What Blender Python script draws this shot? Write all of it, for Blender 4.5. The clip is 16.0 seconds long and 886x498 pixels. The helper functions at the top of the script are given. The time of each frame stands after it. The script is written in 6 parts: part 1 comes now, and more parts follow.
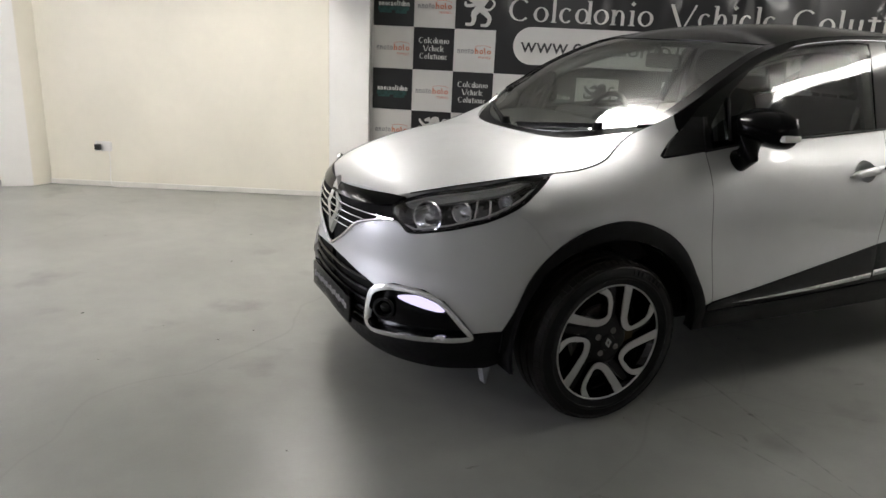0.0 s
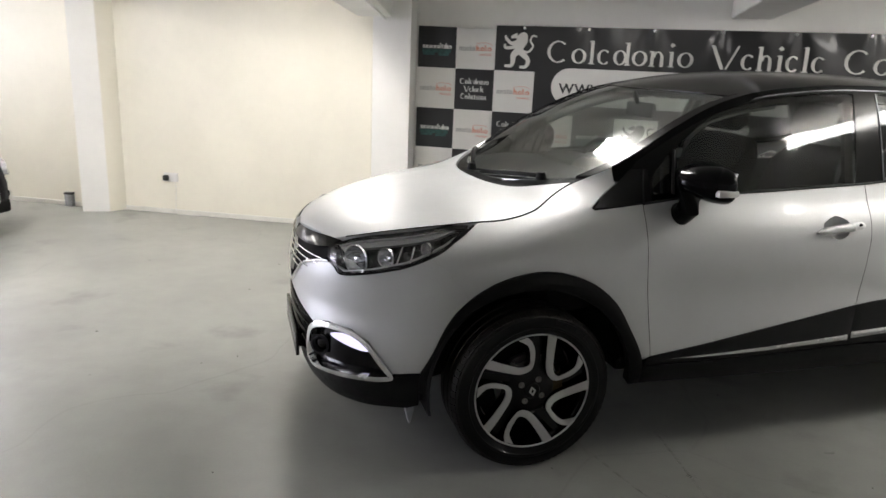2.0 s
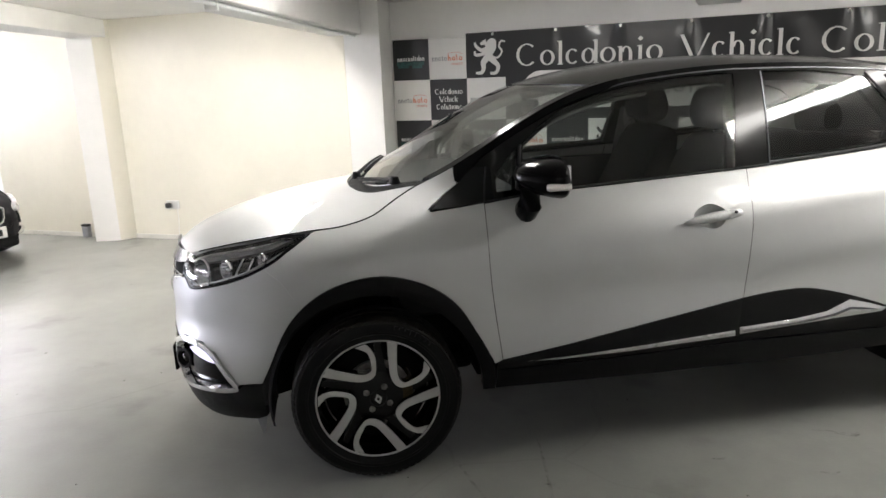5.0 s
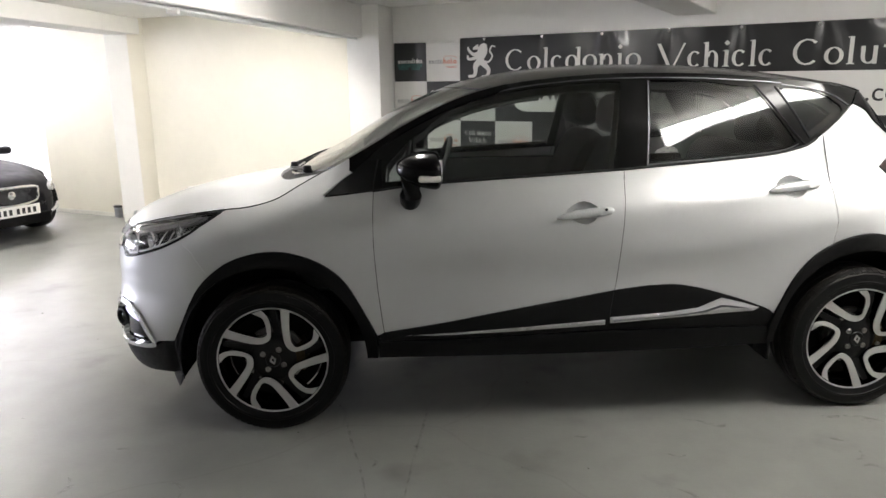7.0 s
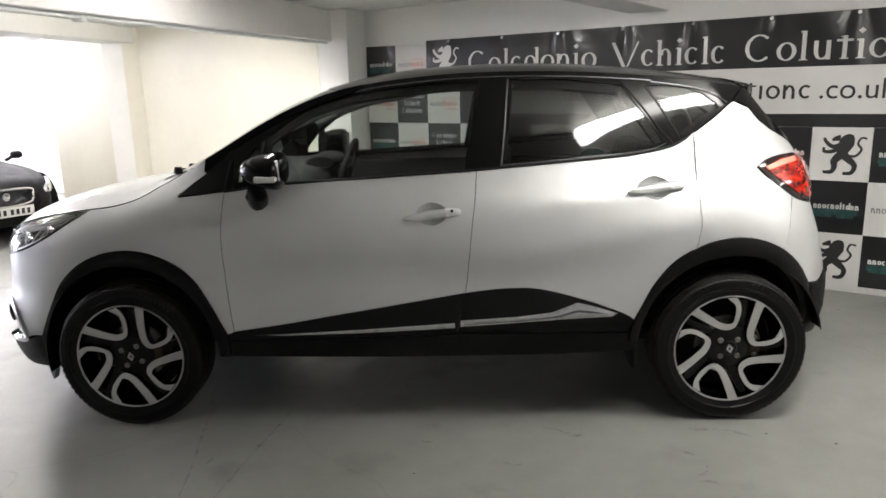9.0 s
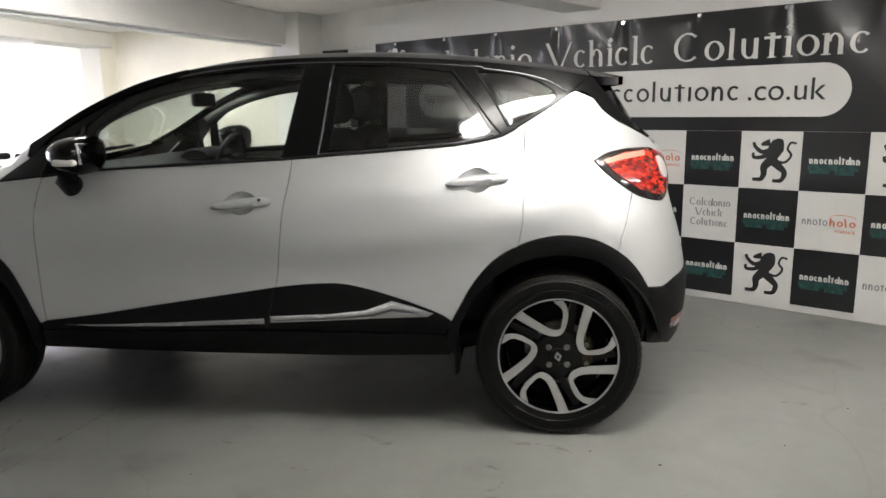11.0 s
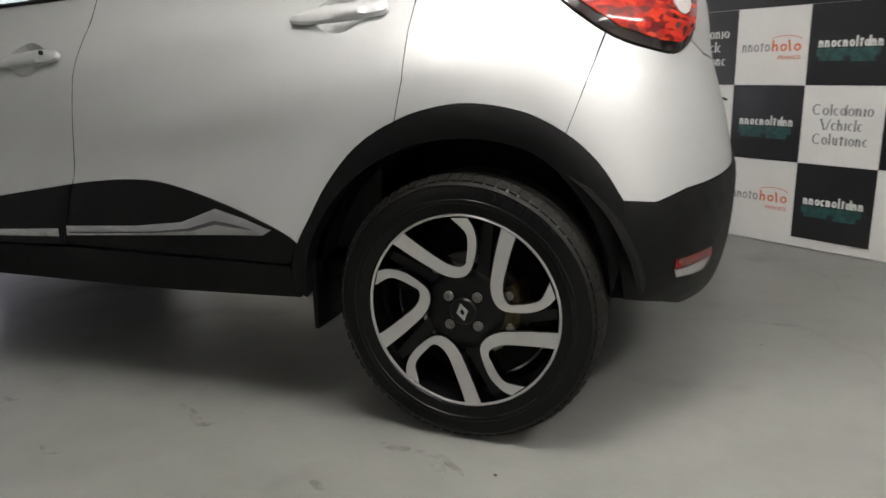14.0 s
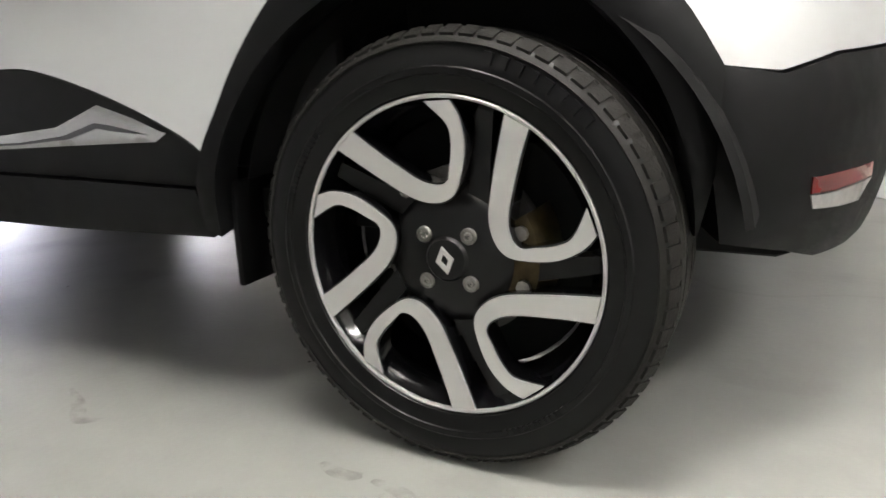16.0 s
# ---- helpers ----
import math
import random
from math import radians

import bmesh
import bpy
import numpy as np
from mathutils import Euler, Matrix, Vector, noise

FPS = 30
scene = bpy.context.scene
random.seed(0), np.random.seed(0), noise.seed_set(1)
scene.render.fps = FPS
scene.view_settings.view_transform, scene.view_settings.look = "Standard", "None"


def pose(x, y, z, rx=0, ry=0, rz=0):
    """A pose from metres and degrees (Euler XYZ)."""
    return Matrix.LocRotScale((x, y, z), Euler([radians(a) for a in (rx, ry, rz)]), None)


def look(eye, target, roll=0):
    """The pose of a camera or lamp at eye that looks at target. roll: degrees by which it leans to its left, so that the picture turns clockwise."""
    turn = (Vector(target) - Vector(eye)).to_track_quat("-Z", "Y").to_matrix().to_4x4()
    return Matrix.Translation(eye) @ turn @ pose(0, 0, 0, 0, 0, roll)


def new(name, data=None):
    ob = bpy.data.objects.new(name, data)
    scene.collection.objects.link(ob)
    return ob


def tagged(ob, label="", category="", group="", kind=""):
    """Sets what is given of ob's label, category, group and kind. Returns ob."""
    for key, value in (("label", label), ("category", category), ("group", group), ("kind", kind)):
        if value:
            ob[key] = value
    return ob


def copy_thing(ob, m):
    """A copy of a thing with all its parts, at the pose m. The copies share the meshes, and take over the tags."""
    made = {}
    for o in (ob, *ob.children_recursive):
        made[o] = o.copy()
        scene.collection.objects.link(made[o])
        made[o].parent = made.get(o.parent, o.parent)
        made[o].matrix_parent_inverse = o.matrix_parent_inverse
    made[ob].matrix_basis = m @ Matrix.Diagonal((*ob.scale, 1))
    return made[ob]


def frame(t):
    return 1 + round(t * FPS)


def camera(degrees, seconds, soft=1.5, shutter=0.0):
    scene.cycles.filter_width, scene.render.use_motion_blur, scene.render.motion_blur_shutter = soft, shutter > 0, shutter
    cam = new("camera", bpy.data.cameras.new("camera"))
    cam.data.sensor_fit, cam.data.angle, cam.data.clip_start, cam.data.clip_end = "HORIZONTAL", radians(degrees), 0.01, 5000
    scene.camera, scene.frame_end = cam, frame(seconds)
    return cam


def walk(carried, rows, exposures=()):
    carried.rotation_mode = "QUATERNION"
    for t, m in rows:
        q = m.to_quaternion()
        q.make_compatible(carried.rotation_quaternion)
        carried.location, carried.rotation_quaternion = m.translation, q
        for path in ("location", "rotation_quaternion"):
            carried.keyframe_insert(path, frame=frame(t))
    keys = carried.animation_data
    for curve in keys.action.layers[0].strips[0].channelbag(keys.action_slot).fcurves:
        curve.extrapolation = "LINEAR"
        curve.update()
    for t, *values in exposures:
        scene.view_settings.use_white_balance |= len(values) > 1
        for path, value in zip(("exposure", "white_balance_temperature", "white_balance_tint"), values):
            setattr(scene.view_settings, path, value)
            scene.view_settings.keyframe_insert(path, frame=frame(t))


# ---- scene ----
cam = camera(63.2, 16.0, shutter=0.4)
PATH = [
    (0, (-1.705, -2.849, 1.436), (-0.863, -1.128, 0.861), 2.6),
    (0.5, (-1.501, -2.974, 1.436), (-0.733, -1.22, 0.86), 3.2),
    (1, (-1.361, -3.02, 1.459), (-0.63, -1.248, 0.886), 2.0),
    (1.5, (-1.244, -3.079, 1.527), (-0.569, -1.285, 0.958), 0.9),
    (2, (-1.079, -3.183, 1.551), (-0.528, -1.33, 1.041), 2.3),
    (2.5, (-0.912, -3.321, 1.552), (-0.481, -1.431, 1.057), 2.1),
    (3, (-0.788, -3.36, 1.537), (-0.405, -1.435, 1.154), 0.4),
    (3.5, (-0.64, -3.31, 1.527), (-0.223, -1.395, 1.128), 0.7),
    (4, (-0.489, -3.25, 1.51), (-0.033, -1.357, 1.052), 0.9),
    (4.2, (-0.415, -3.251, 1.508), (0.01, -1.357, 1.028), -0.1),
    (6.3, (0.303, -3.729, 1.513), (0.456, -1.781, 1.085), 0.4),
    (6.5, (0.376, -3.756, 1.512), (0.523, -1.813, 1.063), 1.3),
    (7, (0.56, -3.789, 1.492), (0.678, -1.846, 1.033), -0.8),
    (7.5, (0.741, -3.795, 1.505), (0.793, -1.842, 1.073), -0.9),
    (8, (1.015, -3.803, 1.507), (0.997, -1.85, 1.077), -1.9),
    (8.5, (1.282, -3.814, 1.493), (1.215, -1.871, 1.023), -1.5),
    (9, (1.495, -3.789, 1.457), (1.425, -1.84, 1.013), -1.5),
    (9.5, (1.691, -3.741, 1.459), (1.614, -1.786, 1.044), -1.4),
    (10, (1.963, -3.709, 1.445), (1.825, -1.754, 1.048), -0.5),
    (10.2, (2.079, -3.704, 1.423), (1.911, -1.75, 1.032), -0.2),
    (12.3, (2.858, -3.095, 1.04), (2.573, -1.155, 0.646), -1.8),
    (12.5, (2.894, -3.009, 0.999), (2.58, -1.09, 0.532), -1.5),
    (13, (2.967, -2.8, 0.948), (2.551, -0.895, 0.5), -1.6),
    (13.5, (3.055, -2.595, 0.914), (2.523, -0.732, 0.418), -1.9),
    (14, (3.123, -2.366, 0.889), (2.453, -0.548, 0.396), -1.4),
    (14.5, (3.115, -2.171, 0.837), (2.365, -0.398, 0.296), -0.4),
    (15, (3.096, -1.996, 0.755), (2.262, -0.267, 0.194), -1.3),
    (15.5, (3.082, -1.855, 0.659), (2.157, -0.159, 0.144), -0.3),
    (16, (3.056, -1.735, 0.613), (2.183, -0.013, 0.09), -2.1),
]
walk(cam, [(t, look(eye, target, roll)) for t, eye, target, roll in PATH], [(0, .70), (1, .68), (2, .90), (3.5, 1.12), (6.5, 1.13), (9, 1.07), (10, 1.15), (12.5, .90), (13.5, 1.0), (15, 1.42), (16, 2.0)])

# ---- light ----
world = bpy.data.worlds.new("world")
scene.world = world
world.use_nodes = True
world.node_tree.nodes["Background"].inputs[0].default_value = (.75, .8, .9, 1)
world.node_tree.nodes["Background"].inputs[1].default_value = .02
scene.view_settings.exposure = 0.7


# ---- materials ----
def mat(name, base, rough=.5, metal=0.0, vary=0.0, scale=8.0, bump=0.0, bump_scale=120.0, coat=0.0, spec=.5, tint=None, stain=None, per_object=0.0, emit=0.0, wander=.12):
    """A Principled surface: base colour, two scales of mottling, fine relief, optional lacquer."""
    m = bpy.data.materials.new(name)
    m.use_nodes = True
    n, l = m.node_tree.nodes, m.node_tree.links
    b = n["Principled BSDF"]
    b.inputs["Roughness"].default_value = rough
    b.inputs["Metallic"].default_value = metal
    b.inputs["Specular IOR Level"].default_value = spec
    b.inputs["Coat Weight"].default_value = coat
    b.inputs["Coat Roughness"].default_value = .04
    b.inputs["Base Color"].default_value = (*base, 1)
    if emit:
        b.inputs["Emission Color"].default_value = (*base, 1)
        b.inputs["Emission Strength"].default_value = emit
    pos = n.new("ShaderNodeNewGeometry").outputs["Position"]

    def noisy(s, detail=4.0):
        t = n.new("ShaderNodeTexNoise")
        t.inputs["Scale"].default_value, t.inputs["Detail"].default_value = s, detail
        l.new(pos, t.inputs["Vector"])
        return t.outputs["Fac"]

    def mixed(fac, a, c):
        x = n.new("ShaderNodeMix")
        x.data_type = "RGBA"
        for sock, v in ((x.inputs[0], fac), (x.inputs[6], a), (x.inputs[7], c)):
            if isinstance(v, tuple):
                sock.default_value = (*v, 1)
            elif isinstance(v, float):
                sock.default_value = v
            else:
                l.new(v, sock)
        return x.outputs[2]

    colour = None
    if vary:
        ramp = n.new("ShaderNodeMapRange")
        ramp.inputs[1].default_value, ramp.inputs[2].default_value = .35, .65
        l.new(noisy(scale), ramp.inputs[0])
        low = tuple(c * (1 - vary) for c in base)
        high = tuple(min(1, c * (1 + vary * .6)) for c in (tint or base))
        colour = mixed(ramp.outputs[0], low, high)
        fine = n.new("ShaderNodeMapRange")
        fine.inputs[1].default_value, fine.inputs[2].default_value, fine.inputs[3].default_value, fine.inputs[4].default_value = .4, .7, 0, vary
        l.new(noisy(scale * 9), fine.inputs[0])
        colour = mixed(fine.outputs[0], colour, tuple(c * .6 for c in base))
        rr = n.new("ShaderNodeMapRange")
        rr.inputs[3].default_value, rr.inputs[4].default_value = max(.02, rough - wander), min(1, rough + wander)
        l.new(noisy(scale * 2.3), rr.inputs[0])
        l.new(rr.outputs[0], b.inputs["Roughness"])
    if stain:
        spots = n.new("ShaderNodeMapRange")
        spots.inputs[1].default_value, spots.inputs[2].default_value, spots.inputs[4].default_value = .60, .74, stain[1]
        l.new(noisy(stain[0], 6.0), spots.inputs[0])
        colour = mixed(spots.outputs[0], colour if colour else base, tuple(c * .45 for c in base))
    if per_object:
        info = n.new("ShaderNodeObjectInfo").outputs["Random"]
        scaled = n.new("ShaderNodeMath")
        scaled.operation = "MULTIPLY"
        scaled.inputs[1].default_value = per_object
        l.new(info, scaled.inputs[0])
        colour = mixed(scaled.outputs[0], colour if colour else base, tuple(c * .6 for c in base))
    if colour:
        l.new(colour, b.inputs["Base Color"])
    if bump:
        bp = n.new("ShaderNodeBump")
        bp.inputs["Strength"].default_value, bp.inputs["Distance"].default_value = bump, .004
        l.new(noisy(bump_scale), bp.inputs["Height"])
        l.new(bp.outputs[0], b.inputs["Normal"])
    return m


def pane(name, tint, gloss=.07):
    """Thin glass: tinted see-through, with a mirror film whose strength follows Fresnel."""
    m = bpy.data.materials.new(name)
    m.use_nodes = True
    n, l = m.node_tree.nodes, m.node_tree.links
    n.remove(n["Principled BSDF"])
    clear, shine, mixer, facing, power, scaled = (n.new("ShaderNode" + k) for k in ("BsdfTransparent", "BsdfGlossy", "MixShader", "LayerWeight", "Math", "MapRange"))
    clear.inputs[0].default_value = (*tint, 1)
    shine.inputs["Roughness"].default_value = .035
    facing.inputs[0].default_value = .5
    power.operation = "POWER"
    power.inputs[1].default_value = 4.5
    scaled.inputs[3].default_value = gloss
    l.new(facing.outputs["Facing"], power.inputs[0])
    l.new(power.outputs[0], scaled.inputs[0])
    for a, c in ((scaled.outputs[0], mixer.inputs[0]), (clear.outputs[0], mixer.inputs[1]), (shine.outputs[0], mixer.inputs[2]), (mixer.outputs[0], n["Material Output"].inputs[0])):
        l.new(a, c)
    return m


def glow(name, colour, strength):
    m = bpy.data.materials.new(name)
    m.use_nodes = True
    n, l = m.node_tree.nodes, m.node_tree.links
    e = n.new("ShaderNodeEmission")
    e.inputs[0].default_value, e.inputs[1].default_value = (*colour, 1), strength
    l.new(e.outputs[0], n["Material Output"].inputs[0])
    return m


def floor_paint():
    """Worn grey floor paint on concrete: clouding, scuffs, dark tyre rubs and fine grit."""
    m = mat("floor paint", (.278, .282, .262), .36, vary=.17, scale=.9, bump=.14, bump_scale=60, spec=.45, wander=.07, stain=(2.1, .60))
    n, l = m.node_tree.nodes, m.node_tree.links
    b = n["Principled BSDF"]
    src = b.inputs["Base Color"].links[0].from_socket
    pos = n.new("ShaderNodeNewGeometry").outputs["Position"]
    warp = n.new("ShaderNodeTexNoise")
    warp.inputs["Scale"].default_value = 1.2
    l.new(pos, warp.inputs["Vector"])
    add = n.new("ShaderNodeVectorMath")
    add.operation = "MULTIPLY_ADD"
    add.inputs[1].default_value = (.5, .5, .5)
    l.new(warp.outputs["Color"], add.inputs[0])
    l.new(pos, add.inputs[2])
    crack = n.new("ShaderNodeTexVoronoi")
    crack.feature = "DISTANCE_TO_EDGE"
    crack.inputs["Scale"].default_value = .42
    l.new(add.outputs[0], crack.inputs["Vector"])
    line = n.new("ShaderNodeMapRange")
    line.inputs[1].default_value, line.inputs[2].default_value, line.inputs[3].default_value, line.inputs[4].default_value = 0, .004, .16, 0
    l.new(crack.outputs["Distance"], line.inputs[0])
    mix = n.new("ShaderNodeMix")
    mix.data_type = "RGBA"
    l.new(line.outputs[0], mix.inputs[0])
    l.new(src, mix.inputs[6])
    mix.inputs[7].default_value = (.12, .12, .11, 1)
    l.new(mix.outputs[2], b.inputs["Base Color"])
    return m


def red_facets():
    """Red lamp plastic over a faceted reflector, whose lit and dark facets are painted as bright and dark cells."""
    m = mat("red lamp plastic", (.5, .02, .01), .12, coat=.5)
    n, l = m.node_tree.nodes, m.node_tree.links
    cells = n.new("ShaderNodeTexVoronoi")
    cells.inputs["Scale"].default_value = 105
    squeeze = n.new("ShaderNodeVectorMath")
    squeeze.operation = "MULTIPLY"
    squeeze.inputs[1].default_value = (.42, .42, .9)
    l.new(n.new("ShaderNodeNewGeometry").outputs["Position"], squeeze.inputs[0])
    l.new(squeeze.outputs[0], cells.inputs["Vector"])
    grey = n.new("ShaderNodeSeparateColor")
    l.new(cells.outputs["Color"], grey.inputs[0])
    ramp = n.new("ShaderNodeValToRGB")
    ramp.color_ramp.elements[0].color, ramp.color_ramp.elements[0].position = (.10, .005, .004, 1), .12
    ramp.color_ramp.elements[1].color, ramp.color_ramp.elements[1].position = (.60, .040, .016, 1), .97
    mid = ramp.color_ramp.elements.new(.55)
    mid.color = (.30, .010, .006, 1)
    l.new(grey.outputs[0], ramp.inputs[0])
    l.new(ramp.outputs[0], m.node_tree.nodes["Principled BSDF"].inputs["Base Color"])
    return m


FLOOR = floor_paint()
CREAM = mat("cream emulsion", (.82, .785, .68), .6, vary=.04, scale=1.5, bump=.08, bump_scale=45)
WHITE = mat("white emulsion", (.84, .83, .80), .6, vary=.04, scale=1.5, bump=.08, bump_scale=45)
# grey stands in for a dim room behind the camera
GREYWALL = mat("grey emulsion", (.46, .46, .45), .6, vary=.06, scale=1.5, bump=.08, bump_scale=45)
CEIL = mat("ceiling emulsion", (.85, .84, .81), .7, vary=.04, scale=1.0, bump=.1, bump_scale=30)
SKIRT = mat("skirting paint", (.76, .74, .68), .45, vary=.08, scale=5)
SILVER = mat("silver paint", (.565, .575, .577), .48, metal=.50, vary=.02, scale=3, coat=.5, bump=.15, bump_scale=9)
GLOSSBLACK = mat("black lacquer", (.002, .002, .0022), .16, coat=0.0, spec=.14)
PIANO = mat("piano black trim", (.0025, .0025, .0028), .12, coat=0.0, spec=.28)
CLAD = mat("black plastic", (.0034, .0034, .0037), .46, vary=.15, scale=14, bump=.25, bump_scale=900, spec=.17)
RUBBER = mat("tyre rubber", (.0042, .0042, .0042), .29, vary=.1, scale=9, bump=.05, bump_scale=300, spec=.22, wander=.02)
TREAD = mat("dusty tread rubber", (.011, .0102, .0086), .6, vary=.35, scale=14, bump=.3, bump_scale=260, spec=.22)
DARK = mat("dark underside", (.007, .007, .007), .8, vary=.2, scale=10, spec=.12)
DARKCHROME = mat("dark chrome", (.15, .15, .16), .30, metal=1.0)
STRIPCHROME = mat("satin chrome", (.70, .705, .71), .20, metal=1.0, vary=.05, scale=16, wander=.06)
CHROME = mat("chrome", (.78, .79, .80), .07, metal=1.0, vary=.03, scale=20, wander=.03)
SATIN = mat("satin aluminium", (.56, .56, .55), .36, metal=.6, vary=.01, scale=25)
WHEELBLACK = mat("black wheel lacquer", (.003, .003, .0035), .12, coat=.3, spec=.5)
WEBBLACK = mat("satin black", (.003, .003, .003), .34, spec=.30)
STEEL = mat("brake steel", (.33, .32, .30), .35, metal=.9, vary=.25, scale=40)
BRASS = mat("zinc passivated caliper", (.07, .052, .024), .45, metal=.7, vary=.3, scale=50)
GLASS = pane("clear glass", (.80, .84, .81), .062)
SCREEN = pane("windscreen glass", (.76, .82, .79), .25)
PRIVACY = pane("privacy glass", (.33, .34, .33), .055)
LENS = pane("lamp lens", (.93, .94, .95))
REDLENS = red_facets()
REDDARK = mat("dark red lamp plastic", (.008, .002, .002), .14, coat=.4)
REFLECT = mat("red reflector", (.15, .006, .006), .18, coat=.6, vary=.2, scale=60)
WHITELENS = mat("white lamp plastic", (.58, .57, .56), .14, coat=1.0, vary=.08, scale=60)
CLEARLENS = mat("clear lamp plastic", (.30, .29, .285), .12, coat=1.0, vary=.1, scale=60)
BOWL = mat("lamp reflector", (.80, .80, .82), .10, metal=1.0)
TRIM = mat("dark cabin plastic", (.009, .009, .010), .55, spec=.3, vary=.1, scale=12, bump=.15, bump_scale=400)
GREYTRIM = mat("grey cabin trim", (.11, .11, .105), .6, spec=.3, vary=.08, scale=10, bump=.15, bump_scale=400)
CLOTH = mat("dark seat cloth", (.007, .007, .008), .9, spec=.1, vary=.2, scale=30, bump=.15, bump_scale=120)
DRL = glow("daytime running lamp", (.72, .66, 1.0), .78)
VINYLW = mat("white vinyl", (.70, .69, .66), .38, vary=.04, scale=2)
VINYLK = mat("black vinyl", (.013, .013, .014), .31, vary=.06, scale=3, wander=.03, coat=.16)
PRINTW = mat("white print", (.66, .65, .62), .4)
PRINTK = mat("black print", (.02, .02, .021), .4)
PRINTG = mat("grey print", (.22, .22, .23), .45)
PRINTO = mat("orange print", (.62, .16, .07), .45)
PRINTT = mat("teal print", (.018, .075, .068), .45, vary=.5, scale=40)
PLASTICW = mat("white socket plastic", (.78, .77, .74), .3)
PLASTICK = mat("black plug plastic", (.02, .02, .02), .4)
PLASTICG = mat("grey box plastic", (.30, .31, .33), .5, vary=.1, scale=30)
JETBLACK = mat("dark car paint", (.011, .0105, .013), .55, spec=.12, vary=.1, scale=5)
LAMPGREY = mat("grey lamp housing", (.025, .025, .027), .22, coat=.4, vary=.3, scale=60)
BROW = mat("grey satin lamp trim", (.20, .20, .205), .34, metal=.4, vary=.1, scale=40)
FACET = mat("faceted reflector", (.72, .72, .74), .12, metal=1.0, vary=.25, scale=55)
TUBE = glow("lit opal diffuser", (1.0, .965, .93), 25.0)
TUBE_COOL = glow("cool white diffuser", (.93, .89, 1.0), 24.0)
TUBE_NEAR = glow("aged opal diffuser", (1.0, .965, .92), 17.0)
# emission of the hanging fill batten added at the car's rear
FILL_BACK = glow("back fill diffuser", (1.0, .965, .93), 13.0)
# emission of the weak fill batten added on the south wall
FILL_SOUTH = glow("south fill diffuser", (1.0, .965, .93), 2.5)
# emission of the fill batten added for the front fender
FILL_FRONT = glow("front fill diffuser", (1.0, .965, .93), 24.0)
TUBE_OVER = glow("bright opal diffuser", (1.0, .965, .93), 40.0)
# glow of the panel added beyond the assumed doorway
DAYLIGHT = glow("bright overcast daylight", (.86, .86, 1.0), 8.0)
BATTEN = mat("white batten enamel", (.78, .78, .77), .35)


# ---- building helpers ----
def thing(name, label, category, at=None, group=""):
    ob = new(name)
    ob.empty_display_size = .1
    if at is not None:
        ob.matrix_basis = at
    return tagged(ob, label, category, group)


def linked(name, mesh, material, parent=None, label="", angle=35):
    mesh.materials.append(material)
    for p in mesh.polygons:
        p.use_smooth = True
    mesh.set_sharp_from_angle(angle=radians(angle))
    ob = new(name, mesh)
    ob.parent = parent
    return tagged(ob, label)


def part(name, bm, material, parent=None, label="", angle=35):
    """Links a bmesh as ONE mesh object under a thing or a part."""
    bmesh.ops.recalc_face_normals(bm, faces=bm.faces)
    me = bpy.data.meshes.new(name)
    bm.to_mesh(me)
    bm.free()
    return linked(name, me, material, parent, label, angle)


def meshed(name, verts, faces, material, parent=None, label="", angle=35):
    me = bpy.data.meshes.new(name)
    me.from_pydata([tuple(map(float, v)) for v in verts], [], [tuple(int(i) for i in f) for f in faces])
    me.validate()
    return linked(name, me, material, parent, label, angle)


def box(bm, lo, hi, bevel=0.0, m=None, segments=2):
    """A block from corner to corner, with its edges rounded."""
    c, s = [(a + b) / 2 for a, b in zip(lo, hi)], [abs(b - a) for a, b in zip(lo, hi)]
    made = bmesh.ops.create_cube(bm, size=1, matrix=Matrix.Translation(c) @ Matrix.Diagonal((*s, 1)))["verts"]
    if bevel:
        edges = list({e for v in made for e in v.link_edges})
        out = bmesh.ops.bevel(bm, geom=edges, offset=bevel, segments=segments, affect="EDGES", profile=.5)
        made = list({v for f in out["faces"] for v in f.verts} | {v for v in made if v.is_valid})
    if m is not None:
        bmesh.ops.transform(bm, matrix=m, verts=made)
    return bm


def bar(bm, a, b, r, sides=10, r2=None):
    """A round bar from a to b."""
    a, b = Vector(a), Vector(b)
    turn = (b - a).to_track_quat("Z", "Y").to_matrix().to_4x4()
    bmesh.ops.create_cone(bm, cap_ends=True, segments=sides, radius1=r, radius2=r if r2 is None else r2, depth=(b - a).length, matrix=Matrix.Translation((a + b) / 2) @ turn)
    return bm


def tube_along(points, r, sides=8):
    """A round rod along a polyline: vertices and faces."""
    pts = [Vector(p) for p in points]
    verts, faces = [], []
    for i, p in enumerate(pts):
        d = (pts[min(i + 1, len(pts) - 1)] - pts[max(i - 1, 0)]).normalized()
        side = d.cross(Vector((0, 0, 1)) if abs(d.z) < .95 else Vector((1, 0, 0))).normalized()
        up = side.cross(d)
        rad = r[i] if isinstance(r, (list, tuple)) else r
        for k in range(sides):
            a = 2 * math.pi * k / sides
            verts.append(p + (side * math.cos(a) + up * math.sin(a)) * rad)
    for i in range(len(pts) - 1):
        for k in range(sides):
            k2 = (k + 1) % sides
            faces.append((i * sides + k, i * sides + k2, (i + 1) * sides + k2, (i + 1) * sides + k))
    faces += [tuple(range(sides))[::-1], tuple(range((len(pts) - 1) * sides, len(pts) * sides))]
    return verts, faces


